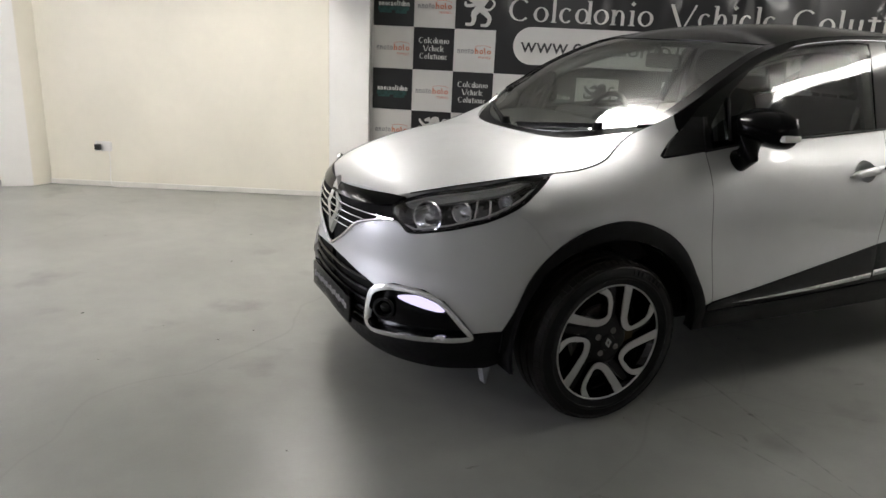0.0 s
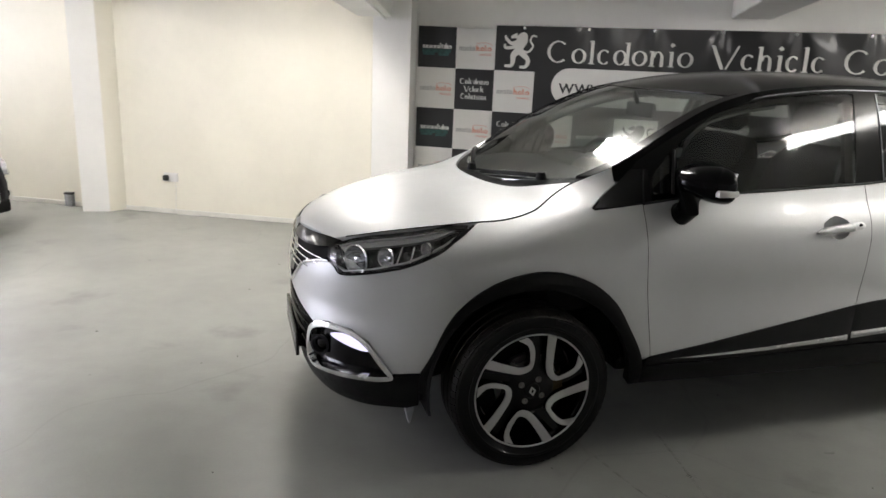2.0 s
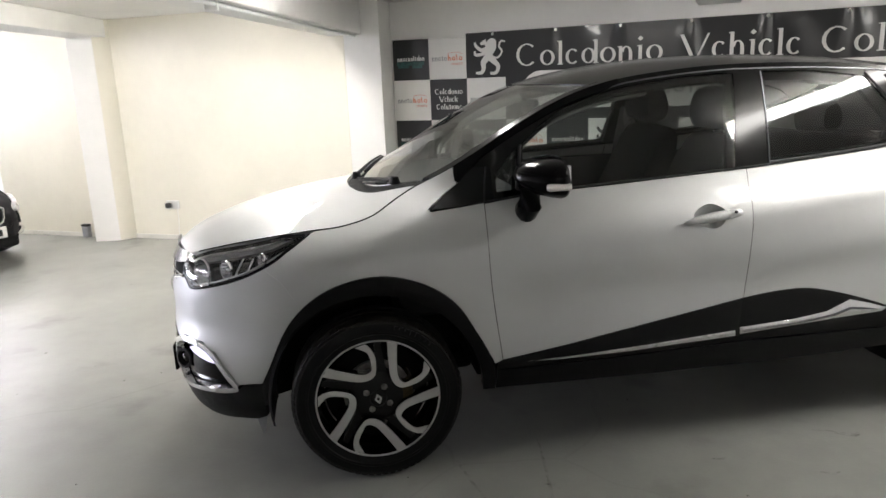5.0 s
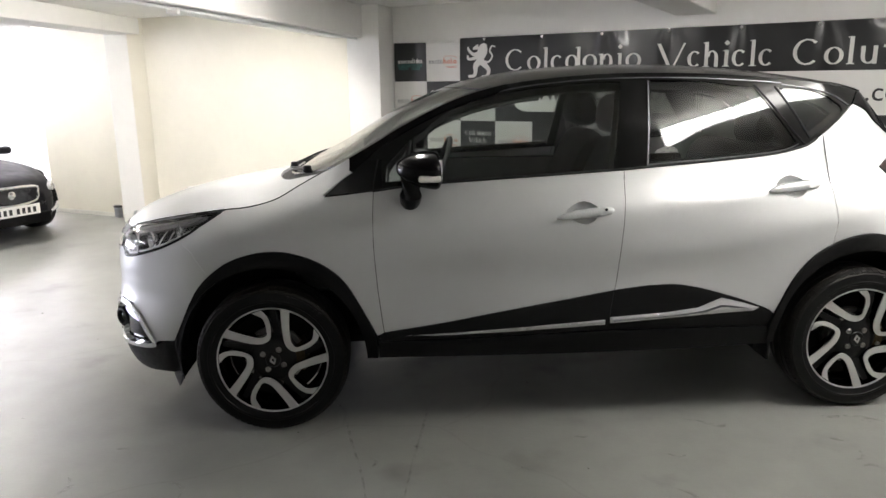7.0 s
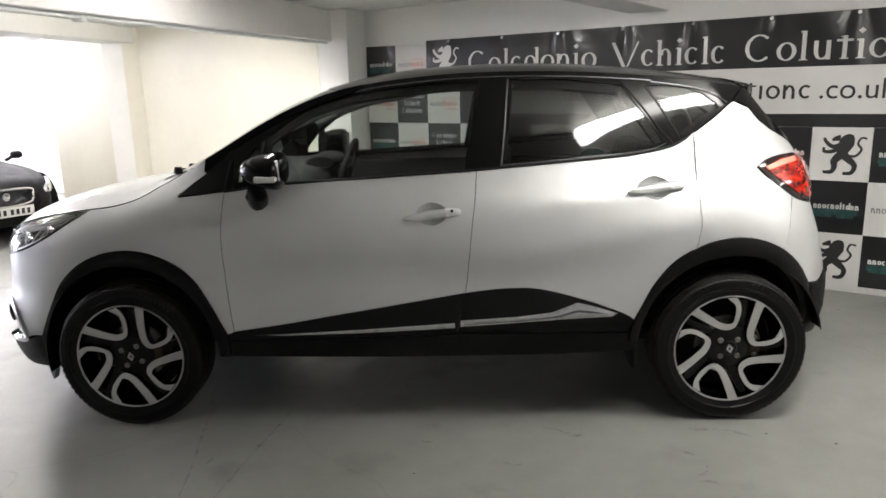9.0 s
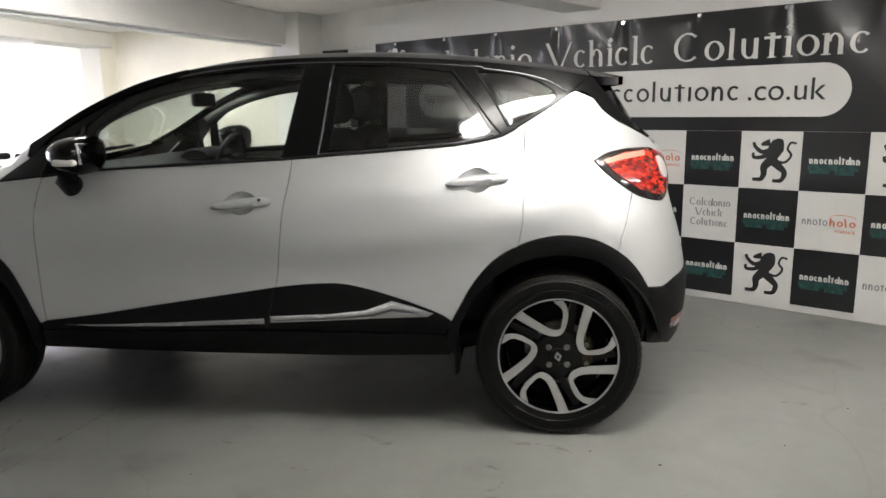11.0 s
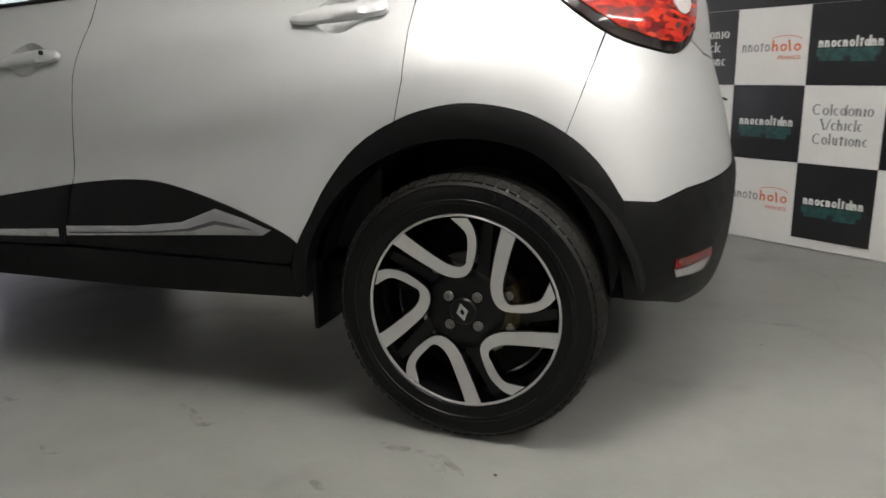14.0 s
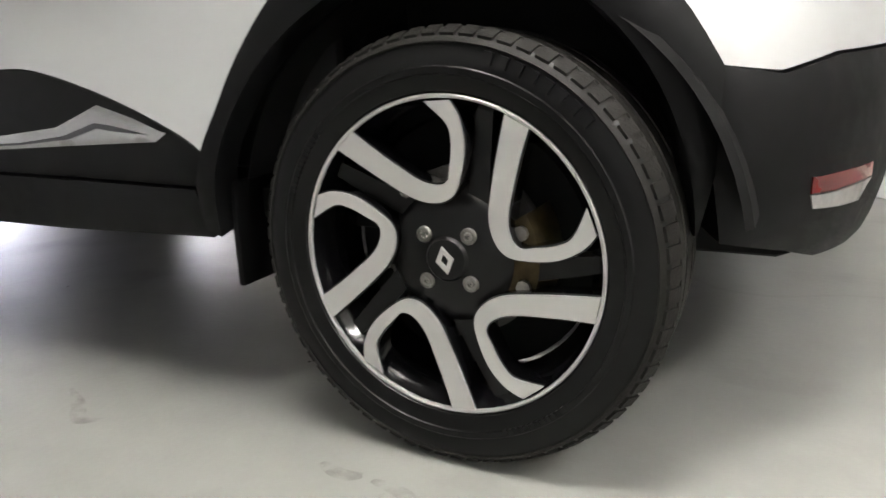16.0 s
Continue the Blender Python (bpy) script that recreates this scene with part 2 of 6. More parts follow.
def lathe(profile, steps=64, a0=0.0, a1=2 * math.pi):
    """Turns (radius, y) round the y axis: vertices and faces."""
    full = abs(a1 - a0 - 2 * math.pi) < 1e-6
    n, cols = len(profile), steps if full else steps + 1
    verts = [(r * math.cos(a0 + (a1 - a0) * k / steps), y, r * math.sin(a0 + (a1 - a0) * k / steps)) for k in range(cols) for r, y in profile]
    faces = [(k * n + i, k * n + i + 1, ((k + 1) % cols) * n + i + 1, ((k + 1) % cols) * n + i) for k in range(steps) for i in range(n - 1)]
    return verts, faces


def prism(poly, y0, y1, bevel=0.0):
    """An (x, z) outline pushed from y0 to y1, as a bmesh with its front edge rounded."""
    bm = bmesh.new()
    f = bm.faces.new([bm.verts.new((x, y0, z)) for x, z in poly])
    out = bmesh.ops.extrude_face_region(bm, geom=[f])
    bmesh.ops.translate(bm, verts=[v for v in out["geom"] if isinstance(v, bmesh.types.BMVert)], vec=(0, y1 - y0, 0))
    bmesh.ops.recalc_face_normals(bm, faces=bm.faces)
    if bevel:
        edges = [e for e in bm.edges if all(abs(v.co.y - y0) < 1e-6 for v in e.verts)]
        bmesh.ops.bevel(bm, geom=edges, offset=bevel, segments=2, affect="EDGES", profile=.5)
    return bm


def spline(points, closed=False, per=8):
    """A Catmull-Rom curve through 2D or 3D knots."""
    p = [np.array(q, float) for q in points]
    n, out = len(p), []
    for i in range(n if closed else n - 1):
        a, b, c, d = (p[(i + k) % n] if closed else p[min(max(i + k, 0), n - 1)] for k in (-1, 0, 1, 2))
        for t in np.arange(per) / per:
            out.append(.5 * (2 * b + (c - a) * t + (2 * a - 5 * b + 4 * c - d) * t**2 + (3 * b - a - 3 * c + d) * t**3))
    if not closed:
        out.append(p[-1])
    return [tuple(q) for q in out]

# ---- the room ----
# the back wall's own axes: u along it from the banner's edge, w out into the room
WALL_AT, WALL_DEG = Vector((.569, 3.363, 0)), -33.19
WALL = Matrix.Translation(WALL_AT) @ pose(0, 0, 0, 0, 0, WALL_DEG)


def uw(u, w, z=0.0):
    return WALL @ Vector((u, -w, z))


CEILING = 2.16


def slab(name, plan, z0, z1, material, label="", category="", kind="structure", bevel=.004):
    """An upright block over a plan outline."""
    bm = bmesh.new()
    f = bm.faces.new([bm.verts.new((p[0], p[1], z0)) for p in plan])
    out = bmesh.ops.extrude_face_region(bm, geom=[f])
    bmesh.ops.translate(bm, verts=[v for v in out["geom"] if isinstance(v, bmesh.types.BMVert)], vec=(0, 0, z1 - z0))
    if bevel:
        bmesh.ops.bevel(bm, geom=list(bm.edges), offset=bevel, segments=1, affect="EDGES")
    return tagged(part(name, bm, material), label, category, kind=kind)


def strip(a, b, thick):
    """The plan of a wall from a to b whose thickness lies to the left of that way."""
    a, b = Vector(a[:2]), Vector(b[:2])
    d = (b - a).normalized()
    s = Vector((-d.y, d.x)) * thick
    return [a, b, b + s, a + s]


def grid_floor():
    n, x0, x1, y0, y1 = 60, -12.0, 12.0, -11.0, 12.0
    verts = [(x0 + (x1 - x0) * i / n, y0 + (y1 - y0) * j / n, 0) for j in range(n + 1) for i in range(n + 1)]
    faces = [(j * (n + 1) + i, j * (n + 1) + i + 1, (j + 1) * (n + 1) + i + 1, (j + 1) * (n + 1) + i) for j in range(n) for i in range(n)]
    return tagged(meshed("floor", verts, faces, FLOOR), "grey painted concrete floor with scuffs and stains", "floor", kind="structure")


grid_floor()
bm = bmesh.new()
box(bm, (-12, -11, CEILING), (12, 12, CEILING + .2))
tagged(part("ceiling", bm, CEIL), "low white painted ceiling slab", "ceiling", kind="structure")

# plan corners of the wall to the side of the banner
CORNER = uw(.04, .34)          # where the cream wall ends beside the banner
CREAM_END = Vector((-2.10, 4.335, 0))
PIL_R, PIL_L = Vector((-2.235, 4.24, 0)), Vector((-2.48, 4.265, 0))
BAY_A, BAY_B = Vector((-2.53, 4.53, 0)), Vector((-3.60, 5.10, 0))
cream_way = (CREAM_END - CORNER).normalized()
pier_split = CORNER + cream_way * .34

slab("wall_north", strip(uw(7.0, 0), uw(-.03, 0), -.25), 0, CEILING, WHITE, "white painted wall behind the printed banner", "wall")
slab("wall_return", [uw(-.03, .0), CORNER, pier_split, pier_split + Vector((.28, .40, 0)), uw(-.4, -.25), uw(-.03, -.25)], 0, CEILING, WHITE, "white painted pier beside the printed banner", "wall")
slab("wall_cream", strip(pier_split, CREAM_END, -.25), 0, CEILING, CREAM, "plain cream painted wall with a power socket", "wall")
slab("pillar", [CREAM_END, PIL_R, PIL_L, BAY_A + Vector((.1, .3, 0)), CREAM_END + Vector((.05, .3, 0))], 0, CEILING, CREAM, "cream and white painted square pillar", "pillar")
slab("pillar_face", [PIL_R + Vector((0, -.004, 0)), PIL_L + Vector((0, -.004, 0)), PIL_L + Vector((0, .03, 0)), PIL_R + Vector((-.004, .03, 0))], 0.002, CEILING - .002, WHITE, "white painted face of the pillar", "pillar", bevel=.002)
slab("wall_bay", strip(BAY_A, BAY_B, -.25), 0, CEILING, CREAM, "cream painted wall of the next parking bay", "wall")
slab("wall_far", strip(BAY_B + Vector((-.2, 1.6, 0)), BAY_B + Vector((-6.5, 3.2, 0)), -.25), 0, CEILING, WHITE, "bright white wall at the far end", "wall")
slab("wall_far_side", strip(BAY_B + Vector((.35, .2, 0)), BAY_B + Vector((.3, 1.9, 0)), -.25), 0, CEILING, WHITE, "white side wall of the far recess", "wall")
slab("wall_east", strip(uw(7.0, 7.6), uw(7.0, -.2), -.25), 0, CEILING, WHITE, "plain white painted wall", "wall")
# unseen wall; its grey keeps reflections in the side glass dark
slab("wall_south", strip(uw(-9.5, 7.6), uw(7.2, 7.6), -.25), 0, CEILING, GREYWALL, "unseen closing wall, toned grey to dim window reflections", "wall")
# assumed doorway with a glowing panel, added for bluish reflections under the car
slab("wall_west", strip((-10.5, 10.5), (-10.5, 7.6), -.25), 0, CEILING, WHITE, "plain white unseen wall beside the assumed garage doorway", "wall")
slab("wall_west_end", strip((-10.5, 2.6), (-10.5, -6), -.25), 0, CEILING, WHITE, "plain white unseen wall beside the assumed garage doorway", "wall")
slab("wall_west_lintel", strip((-10.5, 7.595), (-10.5, 2.605), -.25), 2.05, CEILING, WHITE, "white lintel over the assumed, unseen garage doorway", "wall")
slab("backdrop", strip((-11.2, 9.5), (-11.2, .6), -.05), 0, CEILING, DAYLIGHT, "glowing daylight panel added outside the assumed, unseen doorway", "daylight")

# skirting
for name, a, b in (("baseboard_1", uw(7.0, .012), uw(-.03, .012)), ("baseboard_2", CORNER + cream_way * .02 + Vector((-.005, -.01, 0)), CREAM_END + Vector((-.004, -.01, 0))), ("baseboard_3", BAY_A + Vector((-.01, -.01, 0)), BAY_B + Vector((-.01, -.01, 0)))):
    slab(name, strip(a, b, -.014), 0, .045, SKIRT, "thin white painted skirting along the wall foot", "skirting", bevel=.003)


def beam(name, a, b, width, z, label, material=WHITE):
    slab(name, strip(a, b, width), z, CEILING - .003, material, label, "beam", bevel=.006)


beam("beam_1", uw(-.15, .30), uw(1.93, 6.6), -.30, 1.88, "white painted concrete ceiling beam with a conduit")
beam("beam_2", uw(2.90, .003), uw(3.12, 8.0), -.30, 1.945, "white painted concrete ceiling beam above the banner")
beam("beam_3", Vector((-2.12, 4.36, 0)), Vector((-2.74, -.6, 0)), -.34, 1.995, "white painted concrete ceiling beam on the pillar")

# conduit and junction boxes along the beams' undersides
pipe = thing("conduit", "white painted steel conduit under the ceiling beam", "conduit")
v, f = tube_along([uw(-.20 + 2.05 * k / 12, .34 + 6.2 * k / 12, 1.868) for k in range(13)], .011)
meshed("pipe", v, f, BATTEN, pipe)
bm = bmesh.new()
box(bm, (-.03, -.03, -.035), (.03, .03, .008), .006, Matrix.Translation(uw(.74, 3.25, 1.875)))
part("junction_box", bm, PLASTICW, pipe, "white junction box")


def ceiling_light(a, b, z, label, glowing=TUBE, deep=.090, hang=0.0):
    """A ceiling batten: enamel tray, end caps and an opal diffuser; hang drops it below the slab."""
    z -= hang
    a, b = Vector((a[0], a[1], z)), Vector((b[0], b[1], z))
    d = b - a
    at = Matrix.Translation((a + b) / 2) @ pose(0, 0, 0, 0, 0, math.degrees(math.atan2(d.y, d.x)))
    half = d.length / 2
    lamp = thing("ceiling_light", label, "ceiling light", at, "fluorescent ceiling lights")
    if hang:
        for s in (-.6, .6):
            part("hanger", bar(bmesh.new(), (s * half, 0, -.01), (s * half, 0, hang), .005, 8), BATTEN, lamp, "thin steel hanger")
    bm = bmesh.new()
    thin = min(.025, deep * .4)
    box(bm, (-half, -.030, -thin), (half, .030, 0), thin * .3)
    part("tray", bm, BATTEN, lamp, "white enamelled tray")
    for s in (-1, 1):
        bm = bmesh.new()
        box(bm, (s * half - .012, -.07, -deep - .003), (s * half + .012, .07, -.0), thin * .3)
        part("end_cap", bm, PLASTICW, lamp)
    bm = bmesh.new()
    box(bm, (-half + .013, -.065, -deep), (half - .013, .065, -thin + .001), min(.020, deep * .15))
    part("diffuser", bm, glowing, lamp, "lit opal diffuser")
    return lamp


ceiling_light((2.26, -1.65), (3.40, -.70), CEILING - .003, "fluorescent batten with an opal diffuser below the low ceiling", TUBE_NEAR, .090, .03)
ceiling_light((.40, -.30), (.455, .60), CEILING - .003, "slim fluorescent batten with an opal diffuser over the car", TUBE_OVER, .030, .02)
ceiling_light(uw(-.32, 1.22), uw(.15, 2.67), CEILING - .003, "fluorescent batten with an opal diffuser beside the ceiling beam")
# stand-in lamp, unseen: gives the nose its cool light from ahead
ceiling_light((-4.6, 1.5), (-4.6, .1), CEILING - .003, "unseen cool batten added ahead of the cars to light their fronts", TUBE_COOL, .090, .02)
ceiling_light((-3.45, 3.3), (-3.30, 1.9), CEILING - .003, "fluorescent batten with an opal diffuser between the two bays")
ceiling_light((-5.2, 5.6), (-4.4, 4.4), CEILING - .003, "fluorescent batten with an opal diffuser over the next bay")
ceiling_light((-4.6, 7.0), (-4.2, 5.9), CEILING - .003, "fluorescent batten with an opal diffuser over the far recess", TUBE_COOL)
ceiling_light((-6.0, 6.9), (-5.0, 6.7), CEILING - .003, "fluorescent batten with an opal diffuser over the far recess", TUBE_COOL)
# added fill: no known lamp here, brightens the front fender and flank
ceiling_light((-2.5, -4.0), (-1.3, -4.6), CEILING - .003, "unseen fill batten added to light the car's front flank", FILL_FRONT, .090, .03)
# added out of view as a low, weak fill for the near flank
ceiling_light(uw(4.2, 7.53), uw(5.6, 7.53), 1.72, "unseen fill batten added low on the south wall", FILL_SOUTH)
# added out of view and hung low to lift banner, wall and ceiling
ceiling_light(uw(5.6, 1.0), uw(5.6, 2.4), CEILING - .003, "unseen hanging fill batten added behind the car", FILL_BACK, .090, .25)

# ---- the printed banner ----
SQ, B0 = .356, .05


def ripple(u, z):
    """How far the vinyl stands off the wall: pleats below the eyelets of its upper edge."""
    near = np.clip((z - 1.42) / .38, 0, 1) ** .8
    drop = np.clip(1.86 - z, .02, .45)
    p = sum(a * np.exp(-((u - e) / (.05 + .32 * drop)) ** 2) * np.cos((u - e + .05 * drop * k) * (15 + 3.0 / (.05 + drop)) + k) for e, a, k in zip(EYELETS, PLEATS, (0, 1.1, .3, 2.0, .7, 1.6, .2, 1.3)))
    return .030 + near * (p + .004 * np.sin(u * 17 + z * 9)) + .002 * np.sin(u * 5.1) * np.sin(z * 4)


PLEATS = [.003, .006, .012, .012, .010, .006, .006, .003]
EYELETS = [.96, 1.505, 2.03, 2.56, 3.09, 3.61, 4.13, 4.66]
banner = thing("printed_banner", "black and white chequered printed vinyl banner on the wall", "banner", WALL)


def top_z(u):
    return np.where(np.asarray(u) < 2 * SQ - .002, B0 + 5 * SQ - .017 * u, 1.847 + .003 * u)


def sheet(name, u0, u1, z0, z1, material, lift, label="", step=.03, cap=False, parent=None):
    """A rectangle of the banner that follows its ripples, with edges of its own."""
    nu, nz = max(2, int((u1 - u0) / step)), max(2, int((z1 - z0) / step))
    U, Z = np.meshgrid(np.linspace(u0, u1, nu + 1), np.linspace(z0, z1, nz + 1))
    if cap:
        Z = z0 + (Z - z0) / (z1 - z0) * (top_z(U) - z0)
    W = ripple(U, Z) + lift
    verts = np.stack([U, -W, Z], -1).reshape(-1, 3)
    back = np.stack([U, -W + .003, Z], -1).reshape(-1, 3)
    k = (nu + 1) * (nz + 1)
    idx = lambda i, j: j * (nu + 1) + i
    faces = [(idx(i, j), idx(i + 1, j), idx(i + 1, j + 1), idx(i, j + 1)) for j in range(nz) for i in range(nu)]
    rim = [idx(i, 0) for i in range(nu + 1)] + [idx(nu, j) for j in range(1, nz + 1)] + [idx(i, nz) for i in range(nu - 1, -1, -1)] + [idx(0, j) for j in range(nz - 1, 0, -1)]
    faces += [(a, a + k, b + k, b) for a, b in zip(rim, rim[1:] + rim[:1])]
    return meshed(name, np.concatenate([verts, back]), faces, material, parent or banner, label)


def shape(name, poly_list, material, lift, parent, label=""):
    """Flat printed shapes, each a (u, z) outline, lying on the vinyl."""
    verts, faces = [], []
    for poly in poly_list:
        s = len(verts)
        for u, z in poly:
            verts.append((u, -float(ripple(np.float64(u), np.float64(z))) - lift, z))
        faces.append(tuple(range(s, len(verts))))
    return meshed(name, verts, faces, material, parent, label)


def quad(u, z, du, dz, lean=0.0):
    return [(u, z), (u + du, z), (u + du + lean, z + dz), (u + lean, z + dz)]


def ring(u, z, rx, rz, t, n=16, a0=0.0, a1=2 * math.pi, thin=1.0):
    """A ring or an open arc as small quads; thin narrows the stroke at its top and foot."""
    out = []
    n = max(6, int(n * (a1 - a0) / (2 * math.pi)))

    def pair(a):
        s = t * (thin + (1 - thin) * abs(math.cos(a)))
        return (u + rx * math.cos(a), z + rz * math.sin(a)), (u + (rx - s) * math.cos(a), z + (rz - s * .8) * math.sin(a))
    for k in range(n):
        (p, q), (r, w) = pair(a0 + (a1 - a0) * k / n), pair(a0 + (a1 - a0) * (k + 1) / n)
        out.append([p, r, w, q])
    return out


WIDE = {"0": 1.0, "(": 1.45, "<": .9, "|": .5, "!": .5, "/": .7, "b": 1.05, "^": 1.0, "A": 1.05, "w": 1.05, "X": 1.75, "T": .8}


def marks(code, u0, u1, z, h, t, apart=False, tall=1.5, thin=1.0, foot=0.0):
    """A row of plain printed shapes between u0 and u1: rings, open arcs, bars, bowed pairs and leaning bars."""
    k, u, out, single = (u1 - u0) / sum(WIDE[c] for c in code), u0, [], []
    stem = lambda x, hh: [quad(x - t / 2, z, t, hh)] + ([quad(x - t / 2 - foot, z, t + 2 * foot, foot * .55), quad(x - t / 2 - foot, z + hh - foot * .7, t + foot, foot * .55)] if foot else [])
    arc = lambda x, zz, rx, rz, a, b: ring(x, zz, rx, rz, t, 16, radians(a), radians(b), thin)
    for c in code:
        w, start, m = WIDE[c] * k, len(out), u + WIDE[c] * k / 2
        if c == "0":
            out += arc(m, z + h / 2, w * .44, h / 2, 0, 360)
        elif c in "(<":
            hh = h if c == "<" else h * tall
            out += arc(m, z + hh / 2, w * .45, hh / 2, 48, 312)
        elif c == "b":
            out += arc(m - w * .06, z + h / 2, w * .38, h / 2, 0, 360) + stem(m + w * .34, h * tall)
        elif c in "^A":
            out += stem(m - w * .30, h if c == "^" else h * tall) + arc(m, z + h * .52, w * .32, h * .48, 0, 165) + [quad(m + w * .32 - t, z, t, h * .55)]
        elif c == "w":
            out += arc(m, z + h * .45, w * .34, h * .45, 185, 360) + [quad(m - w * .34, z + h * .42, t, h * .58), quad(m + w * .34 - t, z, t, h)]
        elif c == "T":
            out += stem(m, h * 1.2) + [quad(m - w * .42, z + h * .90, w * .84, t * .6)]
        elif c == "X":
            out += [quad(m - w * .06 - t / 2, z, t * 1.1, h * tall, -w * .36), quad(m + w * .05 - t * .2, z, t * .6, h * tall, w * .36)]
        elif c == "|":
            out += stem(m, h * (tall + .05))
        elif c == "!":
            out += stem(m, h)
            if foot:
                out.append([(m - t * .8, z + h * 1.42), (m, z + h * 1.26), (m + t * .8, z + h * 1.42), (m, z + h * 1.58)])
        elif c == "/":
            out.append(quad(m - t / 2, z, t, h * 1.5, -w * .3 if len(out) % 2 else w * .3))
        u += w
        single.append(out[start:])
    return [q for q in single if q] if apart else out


def lettering(body, u, z, size, material, parent, lift, name="lettering", label=""):
    """Real words in the built-in font, on the vinyl."""
    cu = bpy.data.curves.new(name, "FONT")
    cu.body, cu.size, cu.extrude = body, size, .0006
    tmp = bpy.data.objects.new(name, cu)
    scene.collection.objects.link(tmp)
    me = bpy.data.meshes.new_from_object(tmp.evaluated_get(bpy.context.evaluated_depsgraph_get()))
    bpy.data.objects.remove(tmp)
    for vert in me.vertices:
        uu, zz = u + vert.co.x, z + vert.co.y
        vert.co = (uu, -float(ripple(np.float64(uu), np.float64(zz))) - lift - vert.co.z, zz)
    me.materials.clear()
    return linked(name, me, material, parent, label)


def emblem(u, z, s, material, parent, lift):
    """A plain upright heraldic ornament: leaning body, limbs as bars and a hooked tail."""
    def stroke(pts, widths):
        left, right = [], []
        for i, p in enumerate(pts):
            a, b = pts[max(i - 1, 0)], pts[min(i + 1, len(pts) - 1)]
            d = np.array(b) - np.array(a)
            d = np.array([-d[1], d[0]]) / (np.hypot(*d) + 1e-9) * widths[i] / 2
            left.append(np.array(p) + d)
            right.append(np.array(p) - d)
        return [[tuple(left[i]), tuple(left[i + 1]), tuple(right[i + 1]), tuple(right[i])] for i in range(len(pts) - 1)]
    st = []
    st += stroke(spline([(.56, .97), (.60, .86), (.58, .72), (.54, .58), (.50, .46)]), list(np.interp(np.linspace(0, 1, 33), [0, .15, .45, .75, 1], [.10, .30, .34, .22, .20])))
    st += stroke(spline([(.46, .90), (.34, .87), (.27, .84)]), list(np.interp(np.linspace(0, 1, 17), [0, 1], [.16, .05])))
    st += stroke(spline([(.50, .74), (.30, .68), (.14, .80), (.10, .90)]), list(np.interp(np.linspace(0, 1, 25), [0, 1], [.12, .06])))
    st += stroke(spline([(.48, .64), (.28, .56), (.12, .56), (.10, .66)]), list(np.interp(np.linspace(0, 1, 25), [0, 1], [.11, .06])))
    st += stroke(spline([(.50, .50), (.36, .34), (.36, .18), (.30, .06), (.12, .05)]), list(np.interp(np.linspace(0, 1, 33), [0, .4, 1], [.22, .14, .07])))
    st += stroke(spline([(.52, .50), (.68, .36), (.80, .22), (.74, .05), (.56, .03)]), list(np.interp(np.linspace(0, 1, 33), [0, .4, 1], [.22, .13, .07])))
    st += stroke(spline([(.62, .48), (.80, .46), (.92, .62), (.84, .76), (.90, .90), (1.02, .88)]), list(np.interp(np.linspace(0, 1, 41), [0, 1], [.06, .045])))
    return shape("emblem", [[(u + a * s, z + b * s) for a, b in q] for q in st], material, lift, parent, "plain heraldic ornament")


COLS = 17
sheet("white_ground", 0, COLS * SQ, B0 - .045, B0 + 5 * SQ, VINYLW, -.007, "white vinyl ground", cap=True, step=.03)
sheet("title_panel", 2 * SQ, COLS * SQ, B0 + 4 * SQ, B0 + 5 * SQ, VINYLK, .002, "black printed title strip", cap=True, step=.013)
sheet("address_panel", 3 * SQ, COLS * SQ, B0 + 3 * SQ, B0 + 4 * SQ, VINYLK, .002, "black printed strip", step=.03)

cells = []
us = np.concatenate([[1.22 + .155 * (1 - math.cos(a)) for a in np.linspace(0, math.pi / 2, 8)], np.linspace(1.40, 4.33, 60), [4.355 + .155 * math.sin(a) for a in np.linspace(0, math.pi / 2, 8)]])


def half_pill(u):
    e = max(0.0, 1.375 - u, u - 4.355)
    return math.sqrt(max(.155**2 - e**2, 0))


for a, b in zip(us[:-1], us[1:]):
    ha, hb = half_pill(a), half_pill(b)
    cells.append([(a, 1.36 - ha), (b, 1.36 - hb), (b, 1.36), (a, 1.36)])
    cells.append([(a, 1.36), (b, 1.36), (b, 1.36 + hb), (a, 1.36 + ha)])
shape("address_plate", cells, VINYLW, .005, banner, "white rounded address field")
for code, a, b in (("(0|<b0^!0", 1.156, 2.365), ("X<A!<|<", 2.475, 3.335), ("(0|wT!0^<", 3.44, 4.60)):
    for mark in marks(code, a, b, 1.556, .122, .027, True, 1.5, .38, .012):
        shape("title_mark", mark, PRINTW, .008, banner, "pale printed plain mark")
emblem(.765, 1.50, .30, PRINTW, banner, .008)
lettering("www.", 1.285, 1.305, .185, PRINTK, banner, .008)
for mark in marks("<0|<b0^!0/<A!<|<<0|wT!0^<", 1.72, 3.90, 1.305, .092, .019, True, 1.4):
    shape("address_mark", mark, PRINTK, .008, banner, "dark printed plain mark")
lettering(".co.uk", 3.93, 1.305, .185, PRINTK, banner, .008)
for e in EYELETS[:-1]:
    bm = bmesh.new()
    bmesh.ops.create_cone(bm, cap_ends=True, segments=14, radius1=.015, radius2=.012, depth=.006, matrix=Matrix.Translation((e, -float(ripple(np.float64(e), np.float64(top_z(e) - .02))) - .006, float(top_z(e)) - .018)) @ pose(0, 0, 0, 90))
    part("eyelet", bm, CHROME, banner, "metal eyelet")


